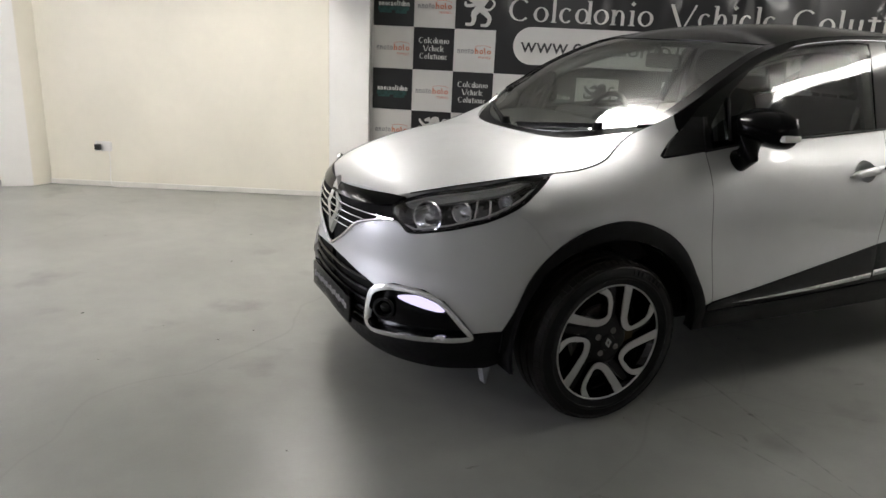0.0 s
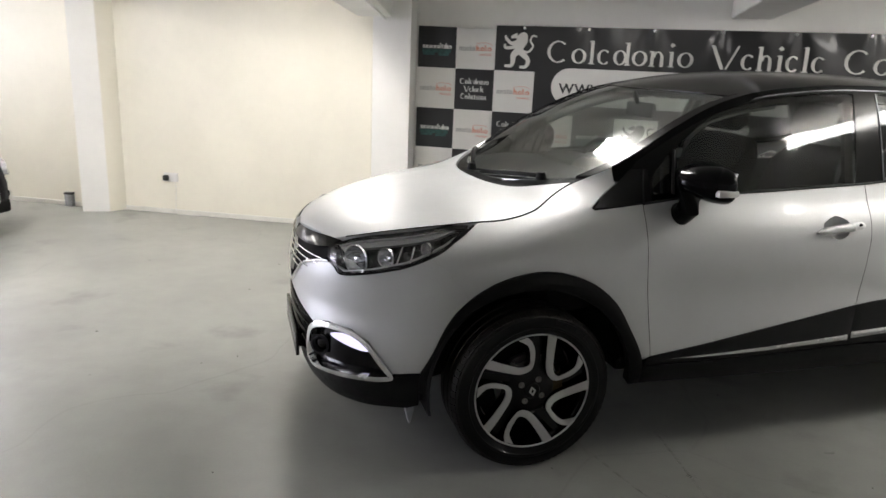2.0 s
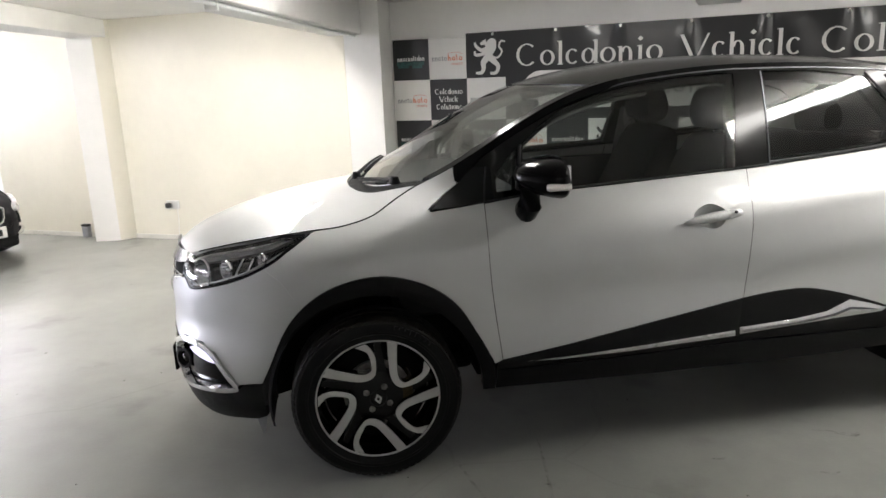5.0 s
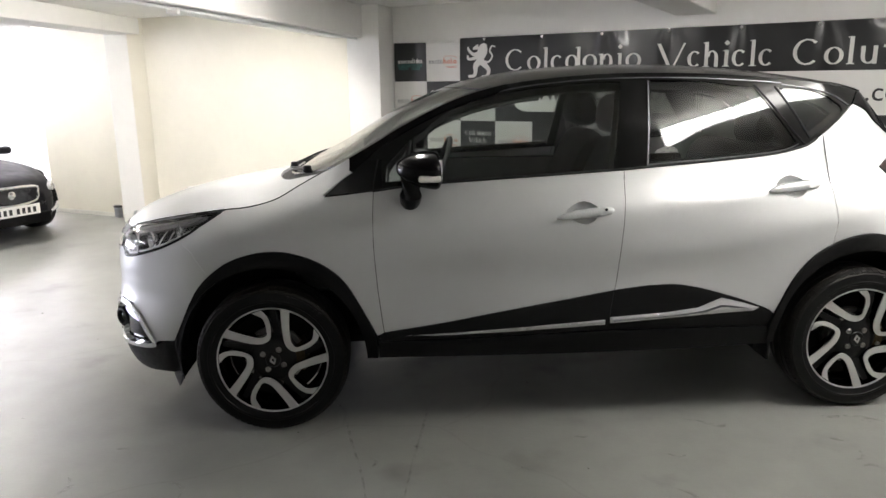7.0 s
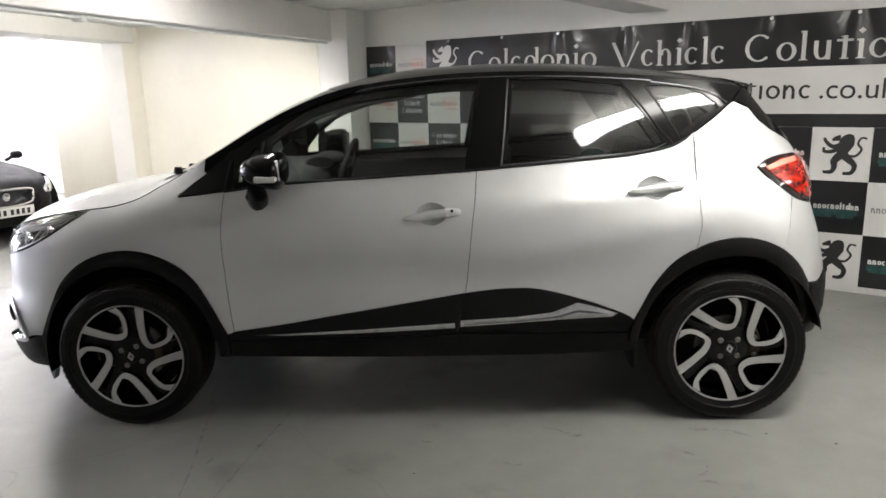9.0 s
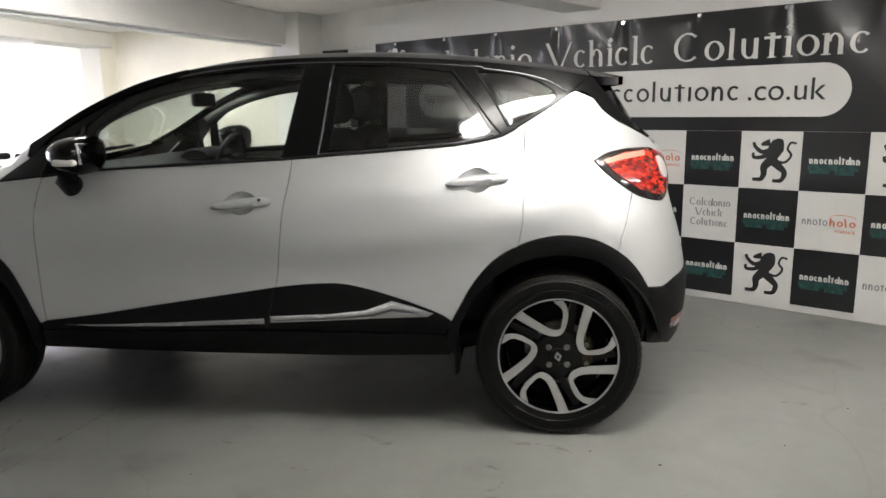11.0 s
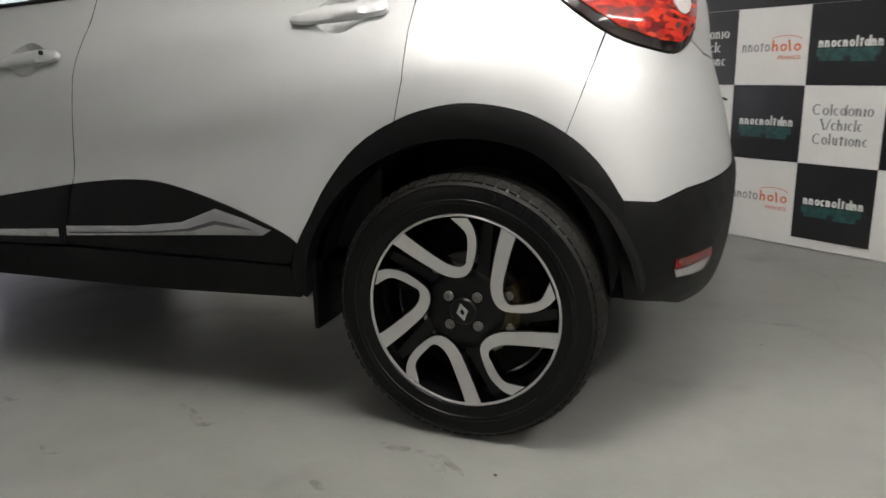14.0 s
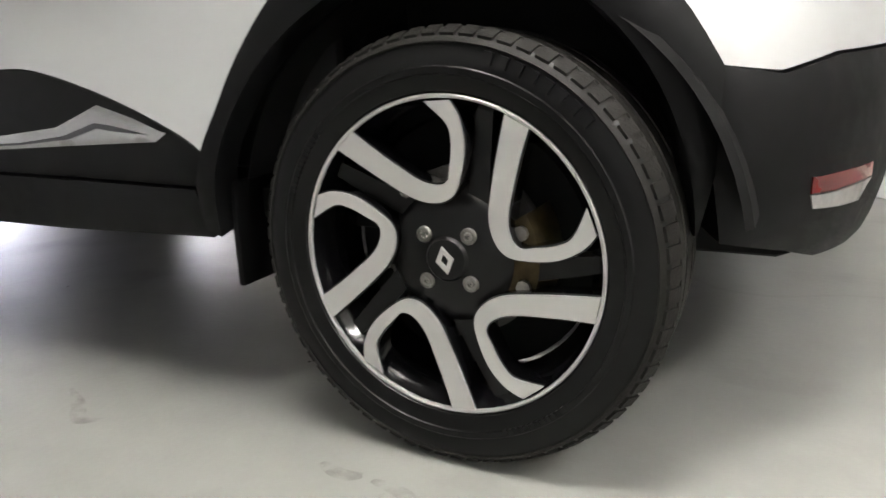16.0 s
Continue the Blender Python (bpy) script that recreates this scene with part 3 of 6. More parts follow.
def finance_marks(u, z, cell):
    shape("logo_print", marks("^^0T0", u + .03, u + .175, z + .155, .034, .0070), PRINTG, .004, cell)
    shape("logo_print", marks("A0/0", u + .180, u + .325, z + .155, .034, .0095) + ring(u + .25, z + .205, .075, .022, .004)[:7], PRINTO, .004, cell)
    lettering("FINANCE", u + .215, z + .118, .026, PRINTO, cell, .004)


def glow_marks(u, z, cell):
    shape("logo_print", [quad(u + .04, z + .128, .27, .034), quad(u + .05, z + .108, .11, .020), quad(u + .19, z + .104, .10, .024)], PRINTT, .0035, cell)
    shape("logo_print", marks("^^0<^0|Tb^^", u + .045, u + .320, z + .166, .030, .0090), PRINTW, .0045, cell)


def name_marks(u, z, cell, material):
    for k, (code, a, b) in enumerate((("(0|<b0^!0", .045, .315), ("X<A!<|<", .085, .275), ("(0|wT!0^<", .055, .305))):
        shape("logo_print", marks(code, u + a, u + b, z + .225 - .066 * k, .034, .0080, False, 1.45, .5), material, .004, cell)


PRINT = {(0, 0): "g", (1, 0): "f", (0, 1): "f", (1, 1): "n", (2, 1): "f", (0, 2): "g", (1, 2): "f", (2, 2): "n", (3, 2): "f", (0, 3): "f", (1, 3): "e", (9, 2): "f", (10, 2): "g", (11, 2): "e", (12, 2): "g",
         (9, 3): "g", (10, 3): "n", (11, 3): "g", (12, 3): "f", (9, 4): "f", (10, 4): "g", (11, 4): "e", (12, 4): "g", (5, 2): "e", (7, 2): "n"}
for row in range(5):
    for col in range(COLS):
        if (row == 0 and col > 1) or (row == 1 and col > 2):
            continue
        u, z = col * SQ, B0 + (4 - row) * SQ
        dark = (col + row) % 2 == 0
        cell = sheet("black_square" if dark else "white_square", u + .001, u + SQ - .001, z + .001, z + SQ - .001, VINYLK if dark else VINYLW, .0015, step=.02 if row == 0 else .06, cap=row == 0)
        kind = PRINT.get((col, row), "g" if dark and (col + 2 * row) % 3 else "n" if dark else "f" if (col + row) % 4 == 1 else "e")
        if kind == "f":
            finance_marks(u, z, cell)
        elif kind == "g":
            glow_marks(u, z, cell)
        elif kind == "n":
            name_marks(u, z, cell, PRINTW if dark else PRINTG)
        else:
            emblem(u + .05, z + .045, .27, PRINTW if dark else PRINTK, cell, .004)


def crv(pts):
    """A smooth curve through a few (x, y) knots (monotone-ish cubic), as a function of arrays."""
    px = np.array([p[0] for p in pts], float)
    py = np.array([p[1] for p in pts], float)
    h = np.diff(px)
    s = np.diff(py) / h
    m = np.concatenate([[s[0]], (s[:-1] * h[1:] + s[1:] * h[:-1]) / (h[1:] + h[:-1]), [s[-1]]])

    def f(x):
        x = np.clip(np.asarray(x, float), px[0], px[-1])
        k = np.clip(np.searchsorted(px, x) - 1, 0, len(h) - 1)
        t = (x - px[k]) / h[k]
        return ((2 * t**3 - 3 * t**2 + 1) * py[k] + (t**3 - 2 * t**2 + t) * h[k] * m[k]
                + (3 * t**2 - 2 * t**3) * py[k + 1] + (t**3 - t**2) * h[k] * m[k + 1])
    return f


# the hatchback's shape: front hub at x = 0, rear hub at x = 2.606, nose towards -x, centre plane y = 0
HALF = crv([(.12, .80), (.25, .845), (.35, .866), (.45, .876), (.55, .868), (.7, .856), (.82, .850), (.9, .835),
            (.97, .803), (1.03, .765), (1.09, .737), (1.2, .69), (1.35, .625), (1.45, .575), (1.56, .51)])
NOSE = crv([(.12, -.72), (.22, -.785), (.32, -.82), (.45, -.838), (.6, -.84), (.72, -.835), (.83, -.80), (.9, -.70), (.95, -.60), (1.0, -.45), (1.06, -.25), (1.2, -.1)])
TAIL = crv([(.12, 3.07), (.25, 3.145), (.35, 3.178), (.5, 3.196), (.6, 3.196), (.72, 3.174), (.9, 3.122), (1.07, 3.09), (1.2, 3.02), (1.35, 2.93), (1.45, 2.86), (1.56, 2.80)])
CENTRE = crv([(-.84, .80), (-.75, .872), (-.618, .928), (-.395, .986), (-.146, 1.027), (.03, 1.055), (.118, 1.102), (.297, 1.195), (.535, 1.333), (.765, 1.436),
              (.99, 1.499), (1.157, 1.527), (1.431, 1.549), (1.757, 1.553), (2.109, 1.537), (2.379, 1.509), (2.65, 1.471), (2.93, 1.42)])
EDGE = crv([(-.84, .77), (-.7, .84), (-.55, .885), (-.4, .918), (-.219, .948), (-.07, .968), (.04, 1.0), (.12, 1.043), (.20, 1.085), (.27, 1.12), (.40, 1.19), (.613, 1.312), (.825, 1.407), (1.031, 1.462),
            (1.3, 1.495), (1.757, 1.507), (2.1, 1.492), (2.379, 1.467), (2.65, 1.43), (2.93, 1.38)])


def half_width(x, z):
    """How far the body's side stands from the centre plane at (x, z)."""
    x, z = np.asarray(x, float), np.asarray(z, float)
    y = HALF(z)
    up = np.clip((z - .85) / .3, 0, 1)
    y = y * (1 - (.07 + .02 * up) * np.clip((1.15 - x) / 1.4, 0, 1.2) ** 2)
    y = y * (1 - (.030 + .025 * up) * np.clip((x - 1.4) / 1.0, 0, 1.3) ** 2)
    for cx in (0.0, 2.606):
        r = np.hypot(x - cx, z - .325)
        y = y + .012 * np.exp(-((r - .47) / .13) ** 2) * np.clip((z - .3) / .2, 0, 1)
    # hollow along the lower doors, fuller shoulder behind
    y = y - .012 * np.exp(-((z - .66) / .10) ** 2) * np.clip(1 - ((x - 1.4) / .95) ** 2, 0, 1)
    y = y + .016 * np.exp(-((z - .985 - .03 * (x - 2.2)) / .06) ** 2) * np.clip((x - 1.5) / .8, 0, 1)
    sweep = z - (.690 + .20 * (x - 1.5))
    fade = np.clip((x - 1.15) / .55, 0, 1) * np.clip((2.95 - x) / .35, 0, 1)
    y = y + .0065 * fade * np.exp(-(sweep / .055) ** 2) - .006 * fade * np.exp(-((sweep - .125) / .06) ** 2)
    # round the fender's crest in towards the bonnet
    k = np.clip((z - EDGE(x) + .12) / .12, 0, 1.3)
    y = y - .05 * k**2 * np.clip((.35 - x) / .15, 0, 1)
    q, p = np.clip((x - NOSE(z)) / .78, 0, 1), 2.3 + .5 * np.clip((.58 - z) / .2, 0, 1)
    y = y * (1 - (1 - q) ** p) ** (1 / p)
    q = np.clip((TAIL(z) - x) / .70, 0, 1)
    y = y * (1 - (1 - q) ** 2.9) ** (1 / 2.9)
    return y


XA, XB, WRAP = -.30, 2.75, .95


def along(c, z):
    """x for the coordinate c that runs along the flank and on round the nose and the tail, WRAP long each, to the centre plane."""
    c, z = np.asarray(c, float), np.asarray(z, float)
    tf, tr = np.clip((XA - c) / WRAP, 0, 1), np.clip((c - XB) / WRAP, 0, 1)
    x = np.where(c < XA, XA + (NOSE(z) - XA) * np.sin(tf * np.pi / 2), c)
    return np.where(c > XB, XB + (TAIL(z) - XB) * np.sin(tr * np.pi / 2), x)


def skin(c, z, out=0.0):
    """Points of the near flank (y < 0), pushed out along the normal."""
    c, z = np.atleast_1d(np.asarray(c, float)), np.atleast_1d(np.asarray(z, float))
    at = lambda c, z: np.stack([along(c, z), -half_width(along(c, z), z), z], -1)
    p = at(c, z)
    if np.any(out):
        e = 2e-3
        n = np.cross(at(c + e, z) - at(c - e, z), at(c, z + e) - at(c, z - e))
        n /= np.linalg.norm(n, axis=-1, keepdims=True) + 1e-12
        p = p + n * np.reshape(out, (-1, 1))
    return p


# ---- the silver hatchback: its panels lie on one smooth skin ----
from mathutils.geometry import delaunay_2d_cdt

car = thing("parked_car", "silver compact crossover with black roof, plastic cladding and alloy wheels", "car")


def inside(px, pz, poly):
    """Which points lie in a closed outline."""
    q = np.array(poly)
    a, b = q, np.roll(q, -1, 0)
    hit = np.zeros(np.shape(px), bool)
    for (x1, z1), (x2, z2) in zip(a, b):
        if z1 != z2:
            cross = ((z1 > pz) != (z2 > pz)) & (px < (x2 - x1) * (pz - z1) / (z2 - z1) + x1)
            hit ^= cross
    return hit


def dense(poly, step=.016):
    out = []
    for a, b in zip(poly, poly[1:] + poly[:1]):
        a, b = np.array(a, float), np.array(b, float)
        n = max(1, int(np.hypot(*(b - a)) / step))
        out += [tuple(a + (b - a) * k / n) for k in range(n)]
    return out


def shrunk(poly, gap):
    """The outline drawn in by gap."""
    p = np.array(poly)
    if gap == 0:
        return [tuple(q) for q in p]
    d = np.roll(p, -1, 0) - np.roll(p, 1, 0)
    n = np.stack([-d[:, 1], d[:, 0]], -1) / (np.linalg.norm(d, axis=1, keepdims=True) + 1e-12)
    area = np.sum(p[:, 0] * np.roll(p[:, 1], -1) - np.roll(p[:, 0], -1) * p[:, 1])
    return [tuple(q) for q in p + n * gap * np.sign(area)]


def panel(name, outline, material, parent=None, out=0.0, skirt=.014, step=.024, holes=(), gap=.0013, label="", both=True, crown=0.0, on=None):
    """A body panel: a (c, z) outline with holes, meshed and laid on the skin, its rims turned in."""
    on = on or skin
    loops = [shrunk(dense(outline), gap)] + [shrunk(dense(h), -gap) for h in holes]
    rim = np.array([p for loop in loops for p in loop])
    edges, s = [], 0
    for loop in loops:
        edges += [(s + i, s + (i + 1) % len(loop)) for i in range(len(loop))]
        s += len(loop)
    lo, hi = rim.min(0), rim.max(0)
    X, Z = np.meshgrid(np.arange(lo[0], hi[0], step), np.arange(lo[1], hi[1], step))
    X, Z = X.ravel(), Z.ravel()
    ok = inside(X, Z, loops[0])
    for h in loops[1:]:
        ok &= ~inside(X, Z, h)
    X, Z = X[ok], Z[ok]
    far = np.array([np.min((rim[:, 0] - x) ** 2 + (rim[:, 1] - z) ** 2) > (.5 * step) ** 2 for x, z in zip(X, Z)], bool) if len(X) else np.zeros(0, bool)
    pts = np.concatenate([rim, np.stack([X[far], Z[far]], -1)]) if len(X) else rim
    vs, _, fs, *_ = delaunay_2d_cdt([Vector(p) for p in pts], edges, [], 0, 1e-7)
    v2 = np.array([tuple(p) for p in vs])
    f = np.array([tuple(t) for t in fs])
    mid = v2[f].mean(1)
    keep = inside(mid[:, 0], mid[:, 1], loops[0])
    for h in loops[1:]:
        keep &= ~inside(mid[:, 0], mid[:, 1], h)
    f = f[keep]
    lift = np.full(len(v2), float(out))
    if crown:
        near = np.sqrt(np.array([np.min((rim[:, 0] - x) ** 2 + (rim[:, 1] - z) ** 2) for x, z in v2]))
        lift = lift + crown * (1 - np.exp(-near / (.012 if crown > 0 else .018)))
    top = on(v2[:, 0], v2[:, 1], lift)
    count = {}
    for t in f:
        for a, b in ((t[0], t[1]), (t[1], t[2]), (t[2], t[0])):
            count[(a, b)] = 1
    border = [(a, b) for a, b in count if (b, a) not in count]
    ids = sorted({i for e in border for i in e})
    pos = {i: len(v2) + k for k, i in enumerate(ids)}
    low = on(v2[ids, 0], v2[ids, 1], lift[ids] - skirt)
    faces = [tuple(t) for t in f] + [(b, a, pos[a], pos[b]) for a, b in border]
    ob = meshed(name, np.concatenate([top, low]), faces, material, parent or car, label, 50)
    if both:
        other_side(ob)
    return ob


def other_side(ob):
    """The same part on the far flank."""
    twin = ob.copy()
    scene.collection.objects.link(twin)
    twin.scale = (1, -1, 1)
    return twin


ARCH_F = [(-.448, .40), (-.402, .476), (-.324, .615), (-.232, .713), (-.127, .773), (0, .80), (.117, .788), (.232, .742), (.321, .667), (.383, .566), (.435, .464), (.452, .40)]
ARCH_R = [(2.172, .42), (2.19, .47), (2.222, .53), (2.275, .622), (2.354, .712), (2.455, .772), (2.55, .800), (2.634, .806), (2.73, .789), (2.862, .742), (2.96, .676), (3.037, .586)]
ARCH_F, ARCH_R = spline(ARCH_F, per=4), spline(ARCH_R, per=4)
GAP_F = spline([(.452, 1.033), (.448, .94), (.448, .807), (.458, .659), (.471, .533), (.482, .443)], per=4)
GAP_B = spline([(1.536, 1.101), (1.527, .98), (1.514, .884), (1.487, .642), (1.475, .595)], per=4)
GAP_C = [(2.472, 1.229), (2.466, 1.03), (2.466, .86), (2.446, .760)]
CLAD_F = spline([(.482, .443), (.70, .472), (.94, .512), (1.25, .560), (1.475, .595)], per=4)
CLAD_R = spline([(1.475, .595), (1.56, .605), (1.656, .612), (1.774, .609), (1.939, .570), (2.129, .506), (2.19, .470)], per=4)
BELT_F = spline([(.452, 1.033), (.703, 1.060), (1.188, 1.084), (1.536, 1.101)], per=4)
BELT_R = spline([(1.536, 1.101), (1.904, 1.126), (2.20, 1.148), (2.349, 1.173), (2.40, 1.190), (2.472, 1.229)], per=4)
BELT_Q = spline([(2.472, 1.229), (2.575, 1.292), (2.66, 1.348), (2.685, 1.352)], per=4)
HL_LOW = spline([(-.835, .742), (-.795, .722), (-.655, .749), (-.517, .788), (-.407, .833), (-.30, .886), (-.205, .944)], per=5)
HL_TOP = spline([(-.205, .944), (-.30, .936), (-.40, .922), (-.589, .893), (-.737, .868), (-.834, .838), (-.886, .812)], per=5)


def edge_line(x0, x1, n=14, drop=0.0):
    return [(x, float(EDGE(x)) - drop) for x in np.linspace(x0, x1, n)]


i_split = min(range(len(ARCH_F)), key=lambda i: abs(ARCH_F[i][0] + .25))
j_split = min(range(len(HL_LOW)), key=lambda i: abs(HL_LOW[i][0] + .40))
# front bumper, from the arch round to the centre
FOG = spline([(-.556, .372), (-.612, .350), (-.769, .333), (-.93, .312), (-1.03, .300), (-1.055, .345), (-1.02, .44), (-.975, .490), (-.875, .521), (-.743, .521), (-.665, .490), (-.60, .425)], True, 4)
bumper = [ARCH_F[0], (-.448, .40), (-.50, .395), (-.56, .385), (-.60, .43), (-.665, .495), (-.743, .525), (-.875, .525), (-.975, .495), (-1.05, .515), (-1.15, .54), (-1.25, .55), (-1.25, .57), (-1.226, .580), (-1.135, .648), (-1.055, .712), (-.936, .748), (-.875, .758)]
bumper = bumper[1:] + HL_LOW[: j_split + 1] + [(-.33, .79)] + ARCH_F[i_split:0:-1]
panel("front_bumper", bumper, SILVER, gap=.0002)
fender = HL_LOW[j_split:] + edge_line(-.205, .352, 32)[1:] + [(.357, 1.106), (.300, 1.066), (.238, 1.020), (.246, 1.012), (.35, 1.022)] + GAP_F + [(.452, .43), (.44, .455)] + [p for p in ARCH_F[::-1] if -.26 < p[0] < .43] + [(-.33, .79)]
panel("front_fender", fender, SILVER, gap=.0004)
def cup_outline(x, z):
    return spline([(x - .075, z + .008), (x - .045, z + .035), (x, z + .048), (x + .045, z + .033), (x + .068, z + .006), (x + .04, z - .028), (x, z - .042), (x - .045, z - .026)], True, 4)


HANDLES = ((1.345, .928), (2.285, 1.010))
door = panel("front_door", BELT_F + GAP_B[1:] + CLAD_F[::-1][1:] + GAP_F[::-1][1:-1], SILVER, holes=(cup_outline(*HANDLES[0]),), skirt=.003)
rear_door = panel("rear_door", BELT_R + GAP_C[1:] + [p for p in ARCH_R[::-1] if p[0] < 2.44 and p[1] > .475] + CLAD_R[::-1] + GAP_B[::-1][1:-1], SILVER, holes=(cup_outline(*HANDLES[1]),), skirt=.003)
TAIL_LOW = spline([(2.742, 1.078), (2.79, 1.045), (2.887, .998), (3.033, .942), (3.197, .912), (3.306, .906), (3.40, .935)], per=5)
TAIL_TOP = spline([(2.742, 1.078), (2.836, 1.106), (2.99, 1.120), (3.15, 1.120), (3.276, 1.116), (3.42, 1.09)], per=5)
k_split = min(range(len(TAIL_LOW)), key=lambda i: abs(TAIL_LOW[i][0] - 3.0))
quarter = BELT_Q + [(2.765, 1.318), (2.86, 1.272), (3.0, 1.228), (3.235, 1.178), (3.36, 1.150), (3.43, 1.10)] + [p for p in TAIL_TOP[::-1] if p[0] < 3.41] + TAIL_LOW[1:k_split + 1] + [(2.93, .84), (2.868, .738)] + [p for p in ARCH_R[::-1] if 2.45 < p[0] < 2.86] + GAP_C[::-1][:-1]
panel("quarter_panel", quarter, SILVER)
panel("rear_trim", [(2.664, 1.352), (2.735, 1.410), (2.80, 1.396), (2.90, 1.352), (3.03, 1.285), (3.235, 1.200), (3.37, 1.157), (3.235, 1.180), (3.0, 1.230), (2.86, 1.274), (2.765, 1.320), (2.70, 1.352), (2.685, 1.353)], PIANO, out=.005, skirt=.02, step=.016, gap=0, label="gloss black strip beside the rear screen")
panel("rear_bumper", TAIL_LOW[k_split:] + [(3.50, .90), (3.70, .88), (3.70, .61), (3.45, .605), (3.264, .597), (3.147, .576)] + [p for p in ARCH_R[::-1] if p[0] > 2.87] + [(2.868, .738), (2.93, .84)], SILVER)
panel("tailgate", [(3.405, .935), (3.50, .905), (3.70, .885), (3.70, 1.13), (3.435, 1.13), (3.435, 1.09)], SILVER)

# black plastic
inner_f = [(.405 * math.cos(a), .325 + .405 * math.sin(a)) for a in np.linspace(.0, math.pi + .03, 40)]
inner_r = [(2.606 + .405 * math.cos(a), .325 + .405 * math.sin(a)) for a in np.linspace(.10, math.pi - .02, 40)]
panel("wheel_arch_trim", [(.452, .325)] + ARCH_F[::-1] + [(-.448, .31)] + inner_f[::-1], CLAD, out=.010, skirt=.05, crown=.006, label="black plastic wheel arch trim")
panel("wheel_arch_trim", [(2.17, .345)] + ARCH_R + [(3.035, .45), (3.015, .37)] + inner_r, CLAD, out=.012, skirt=.06, crown=.006, label="black plastic wheel arch trim")
panel("door_cladding", CLAD_F + [(1.458, .50), (1.440, .425), (.80, .408), (.458, .405), (.462, .43)], CLAD, out=.005, crown=.004, label="black plastic door cladding")
panel("door_cladding", CLAD_R + [(2.17, .43), (2.16, .415), (1.80, .42), (1.440, .425), (1.458, .50)], CLAD, out=.001, crown=.004, label="black plastic door cladding")
panel("sill", [(.458, .403), (.80, .405), (1.44, .422), (1.80, .417), (2.165, .413), (2.18, .328), (1.8, .318), (1.168, .318), (.455, .325)], CLAD, out=.006, skirt=.05, crown=.004, label="black plastic sill")
panel("bumper_skirt", [(-.448, .398), (-.50, .393), (-.556, .372), (-.612, .347), (-.769, .330), (-.93, .309), (-1.03, .297), (-1.25, .285), (-1.25, .205), (-.95, .205), (-.70, .215), (-.50, .235), (-.448, .255)], CLAD, out=.006, skirt=.10, crown=.005, label="black plastic front skirt")
panel("rear_skirt", [(3.037, .588), (3.147, .574), (3.264, .595), (3.45, .603), (3.70, .608), (3.70, .28), (3.30, .30), (3.20, .325), (3.06, .35), (3.03, .45)], CLAD, out=.006, skirt=.10, crown=.006, label="black plastic rear skirt")
panel("reflector", [(3.22, .436), (3.285, .437), (3.40, .438), (3.41, .414), (3.285, .410), (3.223, .411)], REFLECT, out=.014, skirt=.012, step=.012, label="red strip of the rear reflector")
panel("reflector", [(3.223, .410), (3.285, .409), (3.41, .413), (3.375, .380), (3.315, .382), (3.235, .388)], CLEARLENS, out=.014, skirt=.012, step=.012, label="clear strip of the rear reflector")
panel("chrome_strip", [(.571, .431), (.75, .437), (1.05, .452), (1.434, .474), (1.434, .450), (1.0, .432), (.70, .425)], STRIPCHROME, out=.012, step=.012, crown=.003, label="chrome door strip")
panel("chrome_strip", [(1.455, .482), (1.70, .494), (1.845, .510), (1.90, .530), (1.951, .549), (2.04, .527), (2.122, .502), (2.095, .487), (1.85, .474), (1.455, .453)], STRIPCHROME, out=.006, step=.012, crown=.003, label="chrome door strip with a pointed kick-up")

panel("strip_groove", [(1.47, .4655), (1.75, .480), (1.87, .494), (1.95, .517), (2.00, .512), (2.075, .500), (2.00, .503), (1.955, .508), (1.88, .488), (1.75, .476), (1.47, .462)], DARKCHROME, out=.0112, skirt=.004, step=.010, crown=.001, gap=0, label="dark groove of the chrome strip")

# glasshouse: gloss black frame with the panes let into it
G_FRONT = [(.605, 1.064), (1.05, 1.087), (1.49, 1.107), (1.555, 1.469)] + [(x, float(EDGE(x)) - .034) for x in np.linspace(1.5, .80, 14)] + [(.72, 1.315), (.628, 1.245)]
G_SMALL = [(.505, 1.070), (.580, 1.076), (.598, 1.225), (.545, 1.172), (.508, 1.13)]
G_REAR = [(1.652, 1.130), (1.90, 1.143), (2.20, 1.164), (2.305, 1.182), (2.335, 1.20), (2.27, 1.30), (2.17, 1.437), (1.925, 1.468), (1.69, 1.474)]
G_QUART = [(2.415, 1.218), (2.50, 1.266), (2.580, 1.314), (2.598, 1.332), (2.588, 1.352), (2.53, 1.392), (2.45, 1.420), (2.36, 1.432), (2.285, 1.432)]
frame_out = [(.452, 1.036), (.703, 1.063), (1.188, 1.087), (1.536, 1.104), (1.904, 1.129), (2.20, 1.151), (2.349, 1.176), (2.40, 1.193), (2.472, 1.232), (2.575, 1.295), (2.66, 1.353), (2.735, 1.41)] + edge_line(2.735, .38, 60) + [(.452, 1.12)]
panel("window_frame", frame_out, PIANO, holes=(G_FRONT, G_SMALL, G_REAR, G_QUART), skirt=.02, gap=.001, label="gloss black window surround and pillars")
panel("sail_trim", [(.246, 1.015), (.35, 1.024), (.452, 1.036), (.490, 1.042), (.492, 1.16), (.42, 1.16), (.366, 1.108), (.306, 1.066)], CLAD, out=.004, gap=.001, label="black plastic triangle ahead of the mirror")
panel("front_pillar", [(.352, 1.112)] + edge_line(.352, 1.05, 24) + [(1.05, float(EDGE(1.05)) - .02)] + [(x, float(EDGE(x)) - .03) for x in np.linspace(.95, .46, 14)] + [(.425, 1.160), (.37, 1.112)], GLOSSBLACK, out=.007, gap=0, label="gloss black front pillar")
